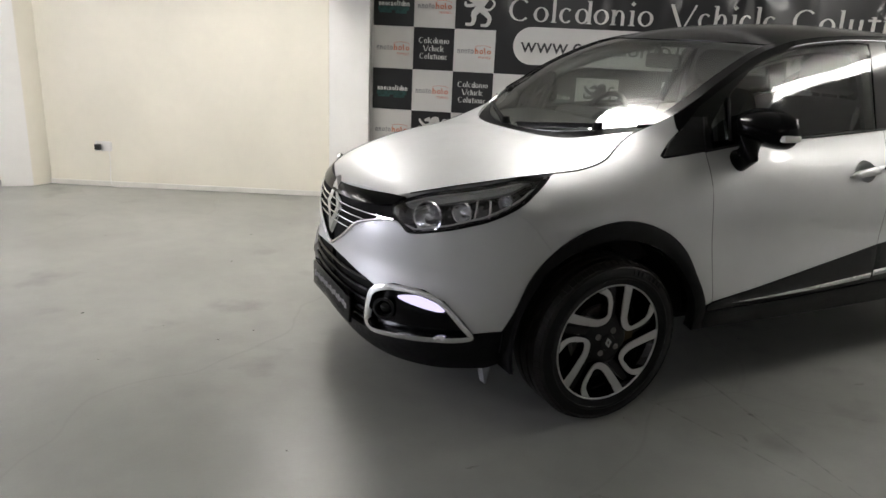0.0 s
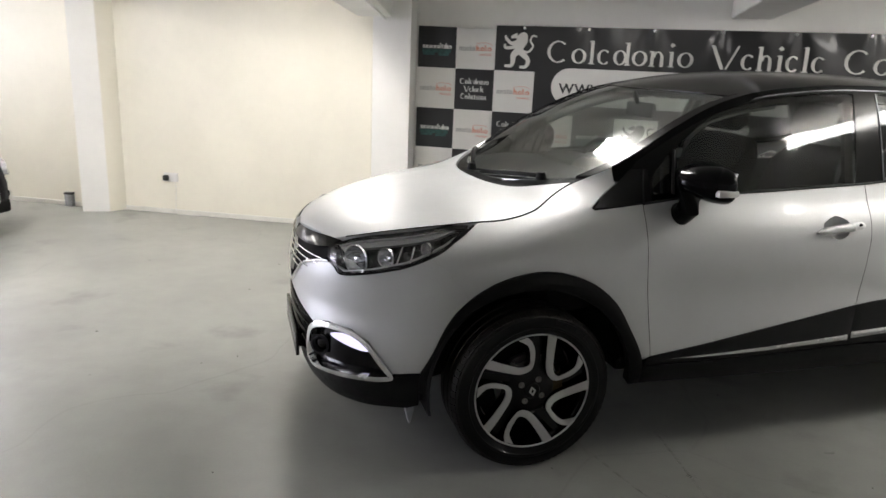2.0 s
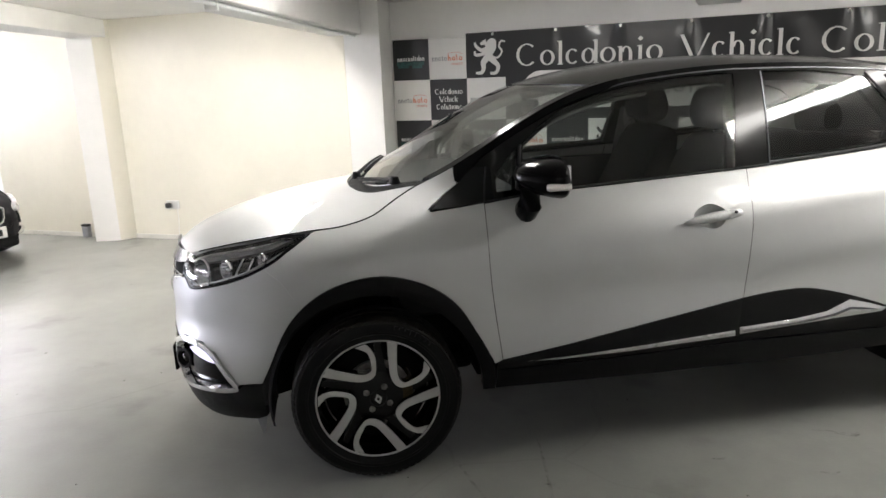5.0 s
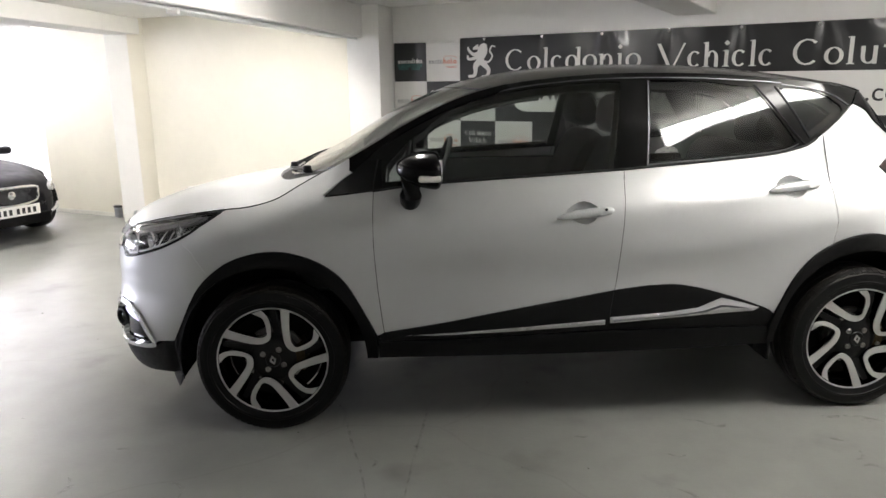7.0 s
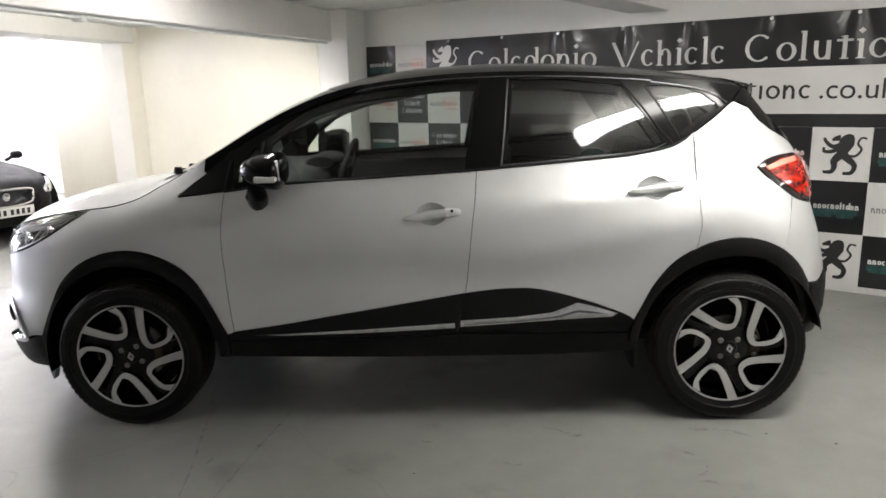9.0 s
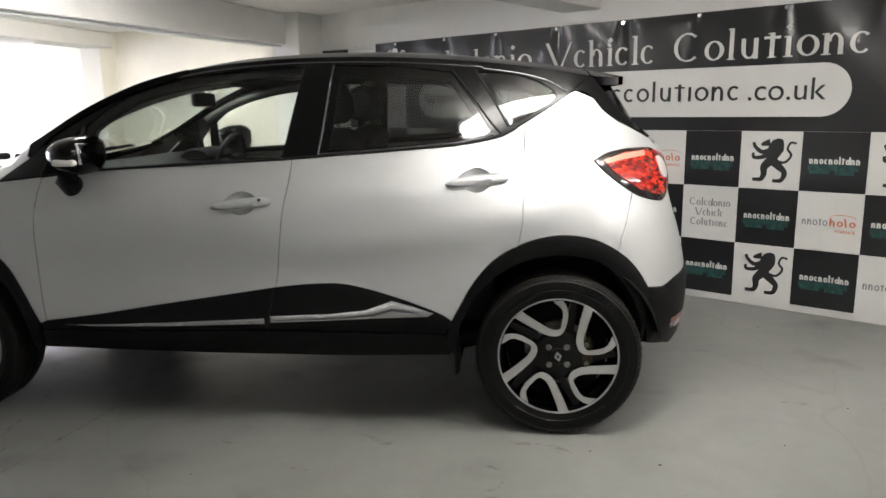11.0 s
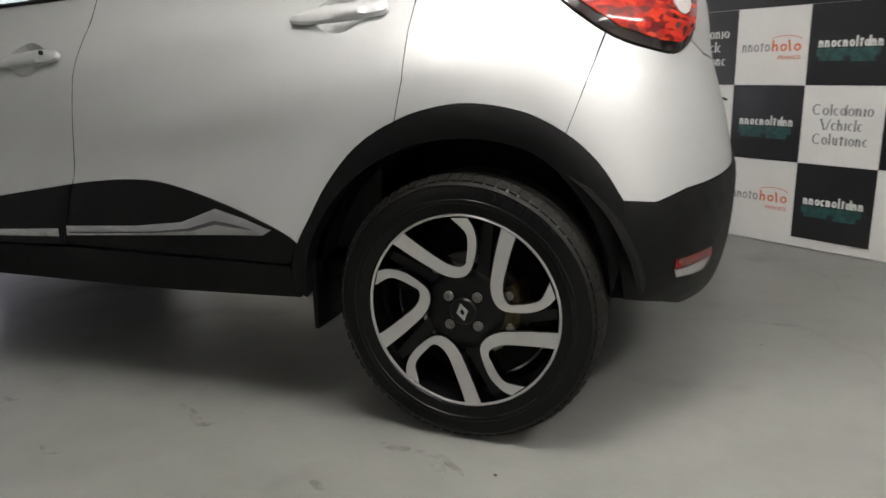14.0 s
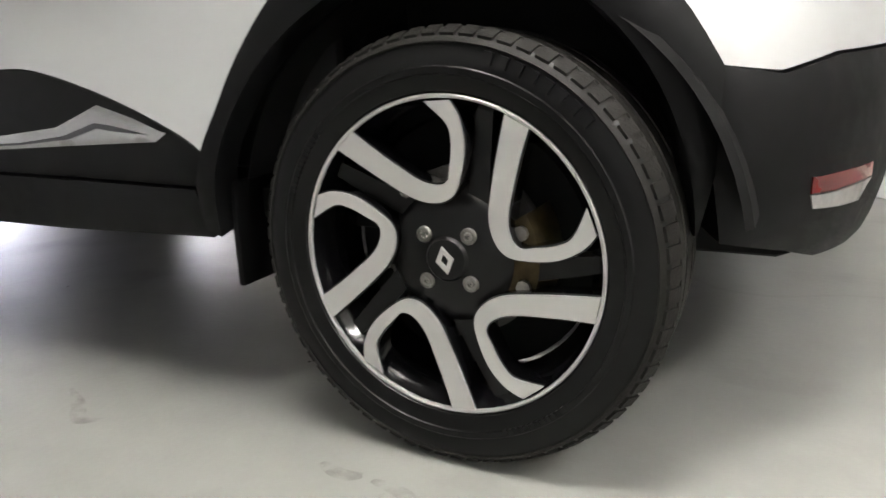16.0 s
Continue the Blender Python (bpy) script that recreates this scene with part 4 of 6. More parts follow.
for name, g, m in (("front_window", G_FRONT, GLASS), ("small_window", G_SMALL, GLASS), ("rear_window", G_REAR, PRIVACY), ("quarter_window", G_QUART, PRIVACY)):
    panel(name, g, m, out=-.004, skirt=.003, gap=.0, label="clear side glass" if m == GLASS else "dark tinted glass")


LINED = [shrunk(dense(g, .03), d) for g, d in ((G_FRONT, .010), (G_SMALL, .006), (G_REAR, .015), (G_QUART, .02))]
panel("window_lining", [(.50, 1.04), (.703, 1.066), (1.188, 1.09), (1.536, 1.107), (1.904, 1.132), (2.20, 1.154), (2.349, 1.18), (2.472, 1.236), (2.66, 1.357)] + edge_line(2.70, .52, 50, .012), DARK, out=-.050, skirt=.02, holes=LINED, gap=0, label="dark inner pillar and window lining")


def on_skin_rod(points, r, name, material, label="", out=.004):
    c = np.array([p[0] for p in points])
    z = np.array([p[1] for p in points])
    v, f = tube_along([tuple(p) for p in skin(c, z, np.full(len(c), out))], r)
    return other_side(meshed(name, v, f, material, car, label))


# dark rods laid in the door gaps as the shade between panels
for line in (GAP_F, GAP_B, GAP_C):
    on_skin_rod(line, .0018, "door_seal", DARK, "dark rod that shades the shut line", -.0012)
on_skin_rod([(2.868, .738), (2.93, .84), (3.0, .955)], .0016, "bumper_seam", DARK, "dark seam of the bumper", -.0006)
on_skin_rod(BELT_F + BELT_R[1:-2], .005, "belt_moulding", TRIM, "dark waist moulding", .003)
on_skin_rod(edge_line(.50, 2.30, 60, .022), .0028, "roof_moulding", DARKCHROME, "bright roof-side moulding", .002)
on_skin_rod(spline([(2.30, 1.447), (2.45, 1.425), (2.56, 1.395), (2.64, 1.350)]), .003, "roof_moulding", DARKCHROME, "bright roof-side moulding", .002)
on_skin_rod([(1.641, 1.115), (1.655, 1.22), (1.668, 1.35), (1.680, 1.472)], .003, "pillar_moulding", DARKCHROME, "bright edge of the rear door window", .002)
on_skin_rod([(2.17, 1.45), (2.25, 1.35), (2.33, 1.24), (2.375, 1.19)], .004, "pillar_seal", TRIM, "dark window seal", .002)
on_skin_rod([(2.268, 1.440), (2.34, 1.33), (2.405, 1.215)], .004, "pillar_seal", TRIM, "dark window seal", .002)
on_skin_rod(spline([(1.645, 1.118), (1.95, 1.137), (2.20, 1.156), (2.30, 1.172), (2.345, 1.19)]), .0028, "sill_moulding", DARKCHROME, "bright moulding below the rear glass", .001)
on_skin_rod([(.452, 1.04), (.462, 1.10), (.475, 1.16)], .003, "pillar_seal", TRIM, "dark window seal", .006)
on_skin_rod([(.588, 1.07), (.600, 1.15), (.615, 1.235)], .007, "pillar_moulding", TRIM, "dark divider of the front window", .002)


# ---- bonnet, windscreen, roof ----
def crest(x, f, out=0.0):
    """The top skin: f runs from -1 at the near edge to 1 at the far one."""
    x, f = np.asarray(x, float), np.asarray(f, float)
    e = EDGE(x)
    y = f * half_width(x, e)
    z = e + (CENTRE(x) - e) * (1 - np.abs(f) ** 2.3)
    return np.stack([x, y, z + out], -1)


def top_sheet(name, x_front, x_back, material, label="", out=0.0, nx=26, nf=40, f0=-1.0, f1=1.0, skirt=.012, parent=None):
    F, G = np.meshgrid(np.linspace(f0, f1, nf + 1), np.linspace(0, 1, nx + 1))
    X = x_front(F) + (x_back(F) - x_front(F)) * G
    P = crest(X, F, out).reshape(-1, 3)
    k, w = len(P), nf + 1
    faces = [(j * w + i, (j + 1) * w + i, (j + 1) * w + i + 1, j * w + i + 1) for j in range(nx) for i in range(nf)]
    rim = list(range(w)) + [j * w + nf for j in range(1, nx + 1)] + [nx * w + i for i in range(nf - 1, -1, -1)] + [j * w for j in range(nx - 1, 0, -1)]
    low = P[rim] - [0, 0, skirt]
    faces += [(rim[a], k + a, k + (a + 1) % len(rim), rim[(a + 1) % len(rim)]) for a in range(len(rim))]
    return meshed(name, np.concatenate([P, low]), faces, material, parent or car, label, 50)


lead = lambda f: -.805 + .095 * np.abs(f) ** 2
scuttle = lambda f: .0 + .255 * np.abs(f) ** 2.2
screen_top = lambda f: .86 + .14 * np.abs(f) ** 2
top_sheet("bonnet", lambda f: lead(f), lambda f: scuttle(f) - .035, SILVER, "", nx=40, nf=60, f0=-.985, f1=.985, skirt=.02)
# dark rod put along the bonnet edge for the shade in its gap
shut = [tuple(crest(x, -.990, -.0005)) for x in np.linspace(-.66, .215, 40)]
v, f = tube_along(shut, .0028, 6)
other_side(meshed("bonnet_seal", v, f, DARK, car, "dark rod that shades the bonnet gap"))
top_sheet("scuttle", lambda f: scuttle(f) - .03, lambda f: scuttle(f) + .035, CLAD, "black plastic scuttle below the windscreen", out=-.012, nx=4)
top_sheet("windscreen", lambda f: scuttle(f) + .02, lambda f: screen_top(f), SCREEN, "clear windscreen", out=-.002, skirt=.005, f0=-.93, f1=.93)
for a, b in ((-1.0, -.925), (.925, 1.0)):
    top_sheet("screen_pillar", lambda f: scuttle(f) + .03, lambda f: screen_top(f) + .02, GLOSSBLACK, "gloss black windscreen pillar", nf=4, f0=a, f1=b, nx=30)
top_sheet("roof", lambda f: screen_top(f), lambda f: 2.74 + 0 * f, GLOSSBLACK, "gloss black roof", nx=50)
top_sheet("spoiler", lambda f: 2.742 + 0 * f, lambda f: 2.93 - .16 * np.abs(f) ** 3, GLOSSBLACK, "gloss black tailgate spoiler", out=.004, skirt=.035, nx=10)
# windscreen's dark printed border
top_sheet("screen_border", lambda f: screen_top(f) - .05, lambda f: screen_top(f), GLOSSBLACK, "dark upper edge of the windscreen", out=.001, f0=-.93, f1=.93, nx=4, skirt=.004)
# rear window below the spoiler
rear_pts = []
ny, nz = 16, 10
for j in range(nz + 1):
    for i in range(ny + 1):
        z = 1.105 + .28 * j / nz
        y = (-1 + 2 * i / ny) * (.50 - .12 * j / nz)
        x = float(TAIL(z)) - .04 - .18 * abs(-1 + 2 * i / ny) ** 2.5
        rear_pts.append((x, y, z))
meshed("rear_screen", rear_pts, [(j * (ny + 1) + i, j * (ny + 1) + i + 1, (j + 1) * (ny + 1) + i + 1, (j + 1) * (ny + 1) + i) for j in range(nz) for i in range(ny)], GLOSSBLACK, car, "dark rear screen")

# wipers
for f_from, f_to in ((-.74, -.04), (.10, .80)):
    pts = []
    for k in range(9):
        f = f_from + (f_to - f_from) * k / 8
        pts.append(tuple(crest(float(scuttle(f)) + .012 + .03 * math.sin(math.pi * k / 8), f, .014)))
    w = bpy.data.objects.new("wiper", None)
    scene.collection.objects.link(w)
    w.parent = car
    v, f = tube_along(pts, [.010, .010, .008, .007, .006, .006, .005, .005, .004], 6)
    meshed("arm", v, f, CLAD, w, "black wiper arm")
    v, f = tube_along([(p[0] + .012, p[1], p[2] - .008) for p in pts[2:]], .006, 6)
    meshed("blade", v, f, RUBBER, w, "black wiper blade")
    bm = bmesh.new()
    bmesh.ops.create_cone(bm, cap_ends=True, segments=14, radius1=.024, radius2=.017, depth=.03, matrix=Matrix.Translation(pts[0]))
    part("pivot", bm, CLAD, w)

# ---- lamps and grille ----
HEAD = HL_LOW + HL_TOP[1:] + [(-.875, .775)]
panel("headlight_housing", HEAD, LAMPGREY, out=-.045, skirt=-.042, gap=.006, label="dark headlight housing")
panel("headlight", HEAD, LENS, out=.001, skirt=.008, gap=.001, crown=.004, label="clear headlight lens")
panel("headlight_trim", [(-.84, .752), (-.795, .735), (-.655, .766), (-.517, .810), (-.407, .860), (-.28, .914), (-.40, .866), (-.517, .816), (-.655, .772), (-.79, .741)], SATIN, out=-.012, skirt=.01, step=.012, gap=0, label="bright lower headlight trim")
panel("headlight_trim", [(-.26, .934), (-.40, .918), (-.589, .889), (-.737, .862), (-.834, .831), (-.834, .825), (-.737, .854), (-.589, .880), (-.40, .909)], SATIN, out=-.004, skirt=.01, step=.012, gap=0, label="bright upper headlight trim")
for c, z, r, m in ((-.735, .795, .058, FACET), (-.600, .822, .038, BOWL), (-.43, .866, .026, FACET)):
    p, q = skin(c, z, -.012)[0], skin(c, z, -.05)[0]
    d = Vector(p - q).normalized()
    v, f = lathe([(r * 1.02, .002), (r, -.006), (r * .93, -.004), (r * .80, .014), (r * .55, .028), (r * .30, .034), (r * .28, .008), (r * .20, .002), (.001, .0)], 24)
    ob = meshed("reflector_bowl", v, f, m, car, "bright headlight reflector")
    ob.matrix_basis = Matrix.Translation(p) @ Vector((-.8, -.6, .05)).normalized().to_track_quat("-Y", "Z").to_matrix().to_4x4()
    twin = other_side(ob)
    twin.matrix_basis = Matrix.Diagonal((1, -1, 1, 1)) @ ob.matrix_basis
for c0, z0, c1, z1 in ((-.62, .862, -.42, .895), (-.555, .800, -.545, .868), (-.500, .812, -.490, .872)):
    on_skin_rod([(c0 + (c1 - c0) * k / 6, z0 + (z1 - z0) * k / 6) for k in range(7)], .003, "lamp_rib", SATIN, "thin bright rib in the headlight", -.022)
panel("headlight_brow", [(-.28, .928), (-.40, .912), (-.589, .883), (-.737, .856), (-.834, .824), (-.80, .812), (-.737, .834), (-.589, .862), (-.40, .896)], BROW, out=-.010, skirt=.012, step=.012, gap=0, label="grey satin brow inside the headlight")
panel("headlight_rim", HEAD, GLOSSBLACK, out=.002, skirt=.012, holes=(shrunk(dense(HEAD, .02), .011),), step=.012, gap=.001, label="black rubber edge of the headlight")
panel("fog_recess", FOG, GLOSSBLACK, out=-.025, skirt=-.02, gap=.0, label="dark fog lamp recess")
fog_in = shrunk(dense(FOG, .02), .020)
panel("fog_frame", FOG, CHROME, out=.012, skirt=.03, holes=(fog_in,), step=.012, gap=0, crown=.003, label="chrome fog lamp frame")
panel("running_light", spline([(-.673, .460), (-.72, .485), (-.79, .497), (-.870, .482), (-.868, .470), (-.79, .457), (-.70, .450)], True, 3), DRL, out=-.012, skirt=.008, step=.012, gap=0, label="lit white running light")
p = skin(-.955, .415, -.012)[0]
for prof, m, nm in (([(.040, 0), (.044, -.012), (.034, -.014), (.030, .01), (.004, .018)], TRIM, "fog_lamp"), ([(.028, .004), (.018, -.006), (.002, -.009)], WHEELBLACK, "fog_lens")):
    v, f = lathe(prof, 20)
    ob = meshed(nm, v, f, m, car, "round fog lamp")
    ob.matrix_basis = Matrix.Translation(p) @ pose(0, 0, 0, 0, 0, -40)
    other_side(ob).matrix_basis = Matrix.Diagonal((1, -1, 1, 1)) @ ob.matrix_basis
panel("lower_grille", [(-1.25, .548), (-1.15, .538), (-1.05, .513), (-.985, .488), (-1.03, .42), (-1.06, .345), (-1.04, .30), (-1.25, .288)], DARK, out=-.02, skirt=-.015, gap=0, label="dark lower grille")
for k in range(5):
    z = .335 + .042 * k
    on_skin_rod([(c, z) for c in np.linspace(-1.25, -1.055 + .010 * k, 9)], .0075, "grille_slat", GLOSSBLACK, "black grille slat", -.004)
panel("upper_grille", [(-1.25, .572), (-1.226, .584), (-1.135, .652), (-1.055, .716), (-.936, .752), (-.885, .775), (-.885, .800), (-.885, .825), (-1.0, .805), (-1.10, .795), (-1.25, .79)], DARK, out=-.012, skirt=-.01, gap=0, label="dark upper grille")
panel("grille_band", [(-.885, .812), (-.84, .842), (-.92, .842), (-1.05, .835), (-1.25, .825), (-1.25, .785), (-1.05, .79), (-.95, .80)], GLOSSBLACK, out=.002, gap=0, label="gloss black band above the grille")
for k in range(4):
    z = .672 + .028 * k
    on_skin_rod([(c, z + .012 * (c + 1.25)) for c in np.linspace(-1.25, -1.08 + .062 * k, 9)], .0032, "grille_slat", CHROME, "chrome grille slat", -.002)
on_skin_rod(spline([(-1.25, .566), (-1.226, .579), (-1.135, .648), (-1.055, .712), (-.936, .750), (-.87, .762)]), .007, "grille_chrome", CHROME, "chrome lower edge of the grille", .002)
# plain upright lozenge ornament on the nose
bm = bmesh.new()
lo, li = [(0, .125), (.085, 0), (0, -.125), (-.085, 0)], [(0, .066), (.044, 0), (0, -.066), (-.044, 0)]
vo = [[bm.verts.new((x0, y, z)) for y, z in ring4] for x0, ring4 in ((-.015, [(a * .92, b * .92) for a, b in lo]), (0, lo), (-.015, li), (.02, li))]
for k in range(4):
    j = (k + 1) % 4
    bm.faces.new((vo[0][k], vo[0][j], vo[1][j], vo[1][k]))
    bm.faces.new((vo[0][k], vo[2][k], vo[2][j], vo[0][j]))
    bm.faces.new((vo[2][k], vo[3][k], vo[3][j], vo[2][j]))
ob = part("nose_ornament", bm, CHROME, car, "chrome lozenge ornament", 20)
ob.matrix_basis = pose(-.818, 0, .728, 0, 8, 0)
# number plate, its characters as plain bars
plate = part("number_plate", box(bmesh.new(), (-.848, -.26, .295), (-.834, .26, .406), .003), GLOSSBLACK, car, "black show plate with pale bars")
for k in range(16):
    y = -.225 + .029 * k
    part("plate_bar", box(bmesh.new(), (-.8495, y, .343 + .004 * (k % 3)), (-.8475, y + .018, .365 + .006 * (k % 2))), PRINTG, plate)
bm = bmesh.new()
box(bm, (-.848, -.20, .31), (-.80, .20, .40), .004)
part("plate_mount", bm, DARK, car)

# tail lamps
TL = TAIL_TOP[:-1] + [(3.42, 1.09), (3.45, 1.03), (3.41, .95)] + TAIL_LOW[::-1][1:-1]
panel("tail_light", TL, REDDARK, out=.004, skirt=.02, crown=.008, gap=.003, label="dark red tail light body")
panel("tail_lens", [(2.80, 1.068), (2.95, 1.100), (3.15, 1.108), (3.28, 1.102), (3.40, 1.082), (3.425, 1.03), (3.395, .958), (3.30, .926), (3.20, .932), (3.05, .960), (2.90, 1.014)], REDLENS, out=.013, skirt=.006, step=.012, crown=.004, gap=0, label="glossy red tail light lens")
panel("tail_band", [(2.80, 1.072), (2.95, 1.094), (3.14, 1.102), (3.14, 1.082), (2.95, 1.072), (2.82, 1.058)], mat("light band plastic", (.80, .30, .22), .10, coat=1.0), out=.018, skirt=.004, step=.01, gap=0, label="pale red light band")
panel("tail_reverse", spline([(3.255, 1.072), (3.31, 1.068), (3.35, 1.04), (3.35, 1.005), (3.315, .99), (3.275, 1.0), (3.255, 1.03)], True, 4), WHITELENS, out=.021, skirt=.006, step=.012, gap=0, label="clear reversing lens")

# door handles in their cups
for x, z, lock, parent_door in ((1.345, .928, True, door), (2.285, 1.010, False, rear_door)):
    panel("handle_cup", shrunk(dense(cup_outline(x, z), .01), -.003), SILVER, parent_door, out=-.0005, skirt=.004, step=.008, crown=-.034, gap=0, label="hollow behind the handle", both=False)
    grip = spline([(x - .118, z - .012), (x - .06, z + .006), (x + .02, z + .016), (x + .10, z + .020), (x + .122, z + .010), (x + .11, z - .006), (x + .03, z - .016), (x - .06, z - .022), (x - .110, z - .020)], True, 4)
    panel("door_handle", grip, SILVER, parent_door, out=.020, skirt=.016, step=.010, crown=.012, gap=0, label="silver pull handle", both=False)
    if lock:
        q = skin(x + .085, z + .006, .034)[0]
        bm = bmesh.new()
        bmesh.ops.create_cone(bm, cap_ends=True, segments=14, radius1=.0065, radius2=.006, depth=.006, matrix=Matrix.Translation(q) @ pose(0, 0, 0, 90))
        part("lock", bm, TRIM, parent_door, "round key lock")


def mirror_unit():
    m = bpy.data.objects.new("door_mirror", None)
    scene.collection.objects.link(m)
    m.parent = car
    tagged(m, "gloss black door mirror on a stalk")
    rows = []
    # head: rounded block, flat glass to the rear
    for j, t in enumerate(np.linspace(0, 1, 15)):
        x = .552 + .186 * t
        s = math.sin(math.pi * min(1, t * 1.15 + .02) / 2) ** .55 if t < .87 else 1 - .35 * ((t - .87) / .13) ** 2
        hy, hz = .126 * s, .076 * s
        zc, yc = 1.127 + .012 * (1 - t), -.822
        rows.append([(x, yc + hy * np.sign(math.cos(a)) * abs(math.cos(a)) ** .75, zc + hz * np.sign(math.sin(a)) * abs(math.sin(a)) ** .75 + .008 * math.cos(a)) for a in np.linspace(0, 2 * math.pi, 28, endpoint=False)])
    verts = [p for r in rows for p in r]
    faces = [(j * 28 + i, j * 28 + (i + 1) % 28, (j + 1) * 28 + (i + 1) % 28, (j + 1) * 28 + i) for j in range(14) for i in range(28)] + [tuple(range(28))[::-1], tuple(range(14 * 28, 15 * 28))]
    meshed("shell", verts, faces, GLOSSBLACK, m, "gloss black mirror shell", 60)
    bm = box(bmesh.new(), (.640, -.952, 1.092), (.730, -.88, 1.118), .009)
    part("indicator", bm, PLASTICW, m, "clear indicator strip")
    v, f = tube_along([(.606, -.745, .998), (.607, -.785, .998), (.609, -.812, 1.022), (.614, -.820, 1.095)], [.040, .044, .047, .048], 14)
    meshed("stalk", v, f, GLOSSBLACK, m, "black mirror stalk")
    bm = box(bmesh.new(), (.715, -.915, 1.095), (.7375, -.79, 1.178), .004)
    part("mirror_glass", bm, BOWL, m, "mirror glass")
    return m


mir = mirror_unit()
copy_thing(mir, Matrix.Diagonal((1, -1, 1, 1)))

# ---- wheels ----
def wheel(at, parent, turn=0.0, flip=False):
    """A tyre on a two-tone alloy of five open loops, with its brake behind. The outer face looks along -y."""
    w = bpy.data.objects.new("wheel", None)
    scene.collection.objects.link(w)
    w.parent = parent
    w.matrix_basis = at
    # tyre: sidewalls with rings, shoulder blocks and grooves
    prof = [(.232, -.084), (.240, -.098), (.252, -.1015), (.262, -.104), (.2635, -.106), (.272, -.1065), (.274, -.105), (.290, -.1045), (.303, -.101), (.3045, -.1025), (.309, -.099), (.316, -.090), (.321, -.080)]
    prof += [(.3235, -.070), (.3175, -.068), (.3175, -.062), (.3245, -.060), (.325, -.032), (.3185, -.030), (.3185, -.022), (.325, -.020), (.325, .020), (.3185, .022), (.3185, .030), (.325, .032), (.3235, .070), (.316, .090), (.290, .1045), (.25, .1), (.232, .085)]
    v, f = lathe(prof[:12], 96)
    tyre = meshed("tyre", v, f, RUBBER, w, "black road tyre", 30)
    v, f = lathe(prof[11:-3], 96)
    meshed("tread", v, f, TREAD, tyre, "dusty grey tread", 30)
    v, f = lathe(prof[-4:], 96)
    meshed("inner_sidewall", v, f, RUBBER, tyre, "", 30)
    v, f = lathe([(.3035, -.1028), (.3052, -.1040), (.3095, -.1005), (.3125, -.0962)], 96)
    meshed("shoulder_ring", v, f, TREAD, tyre, "scuffed grey ring of the shoulder", 30)
    # raised blocks round the shoulder
    verts, faces = [], []
    for k in range(72):
        a0, a1 = 2 * math.pi * k / 72, 2 * math.pi * (k + .72) / 72
        s = len(verts)
        for a in (a0, a1):
            for r, y in ((.3115, -.0965), (.3160, -.0975), (.3270, -.071), (.3225, -.070)):
                verts.append((r * math.cos(a), y, r * math.sin(a)))
        faces += [(s, s + 1, s + 5, s + 4), (s + 1, s + 2, s + 6, s + 5), (s + 2, s + 3, s + 7, s + 6), (s + 3, s, s + 4, s + 7), (s, s + 3, s + 2, s + 1), (s + 4, s + 5, s + 6, s + 7)]
    meshed("shoulder_tread", verts, faces, TREAD, w, "tread blocks on the tyre's shoulder", 20)
    # raised bars of unreadable sidewall marking
    for a_mid, count, r0, r1, da in ((1.05, 8, .283, .300, .075), (-1.0, 12, .262, .271, .035), (2.6, 12, .262, .271, .035)):
        verts, faces = [], []
        for k in range(count):
            a = a_mid + (k - count / 2) * da
            s = len(verts)
            for y in (-.1025, -.1068):
                for r, b in ((r0, a), (r1, a), (r1, a + da * .6), (r0, a + da * .6)):
                    verts.append((r * math.cos(b), y - (r1 - r) * .12, r * math.sin(b)))
            faces += [(s + 4, s + 5, s + 6, s + 7), (s, s + 1, s + 5, s + 4), (s + 1, s + 2, s + 6, s + 5), (s + 2, s + 3, s + 7, s + 6), (s + 3, s, s + 4, s + 7)]
        meshed("sidewall_relief", verts, faces, RUBBER, w, "raised sidewall marks", 20)["kind"] = "stuff"
    # barrel and bright lip
    v, f = lathe([(.2335, -.088), (.2375, -.0915), (.2372, -.0955), (.235, -.0970), (.2315, -.0955), (.2305, -.090)], 96)
    meshed("rim_lip", v, f, SATIN, w, "machined bright rim lip")
    v, f = lathe([(.231, -.092), (.224, -.075), (.208, -.055), (.202, .02), (.21, .09)], 72)
    meshed("rim_barrel", v, f, WHEELBLACK, w, "gloss black rim barrel")
    S = .2318

    def loop_band():
        outer = spline([(.985, -.145), (.80, -.155), (.60, -.170), (.38, -.200), (.24, -.272), (.178, -.375), (.20, -.51), (.275, -.68), (.39, -.80), (.50, -.85)], per=5)
        inner = spline([(.95, -.305), (.80, -.300), (.60, -.305), (.41, -.320), (.295, -.372), (.256, -.442), (.29, -.525), (.355, -.645), (.44, -.725), (.63, -.75)], per=5)
        return [np.array(p) for p in outer], [np.array(p) for p in inner]

    left, right = loop_band()
    clip = lambda p: p if np.hypot(*p) <= 1 else p / np.hypot(*p)
    left, right = [clip(p) for p in left], [clip(p) for p in right]
    dish = lambda r: -.0955 + .012 * max(0, 1 - r / S) ** 1.2
    for k in range(5):
        ang = turn + 2 * math.pi * k / 5
        ca, sa = math.cos(ang), math.sin(ang)

        def at3(p, dy):
            x, z = p[0] * S, p[1] * S
            return (x * ca - z * sa, dish(math.hypot(x, z)) + dy, x * sa + z * ca)
        n = len(left)
        face_v = [at3(p, -.001) for p in left] + [at3(p, -.001) for p in right]
        edge_v = [at3(p, .003) for p in left] + [at3(p, .003) for p in right]
        fs = [(i, i + 1, n + i + 1, n + i) for i in range(n - 1)]
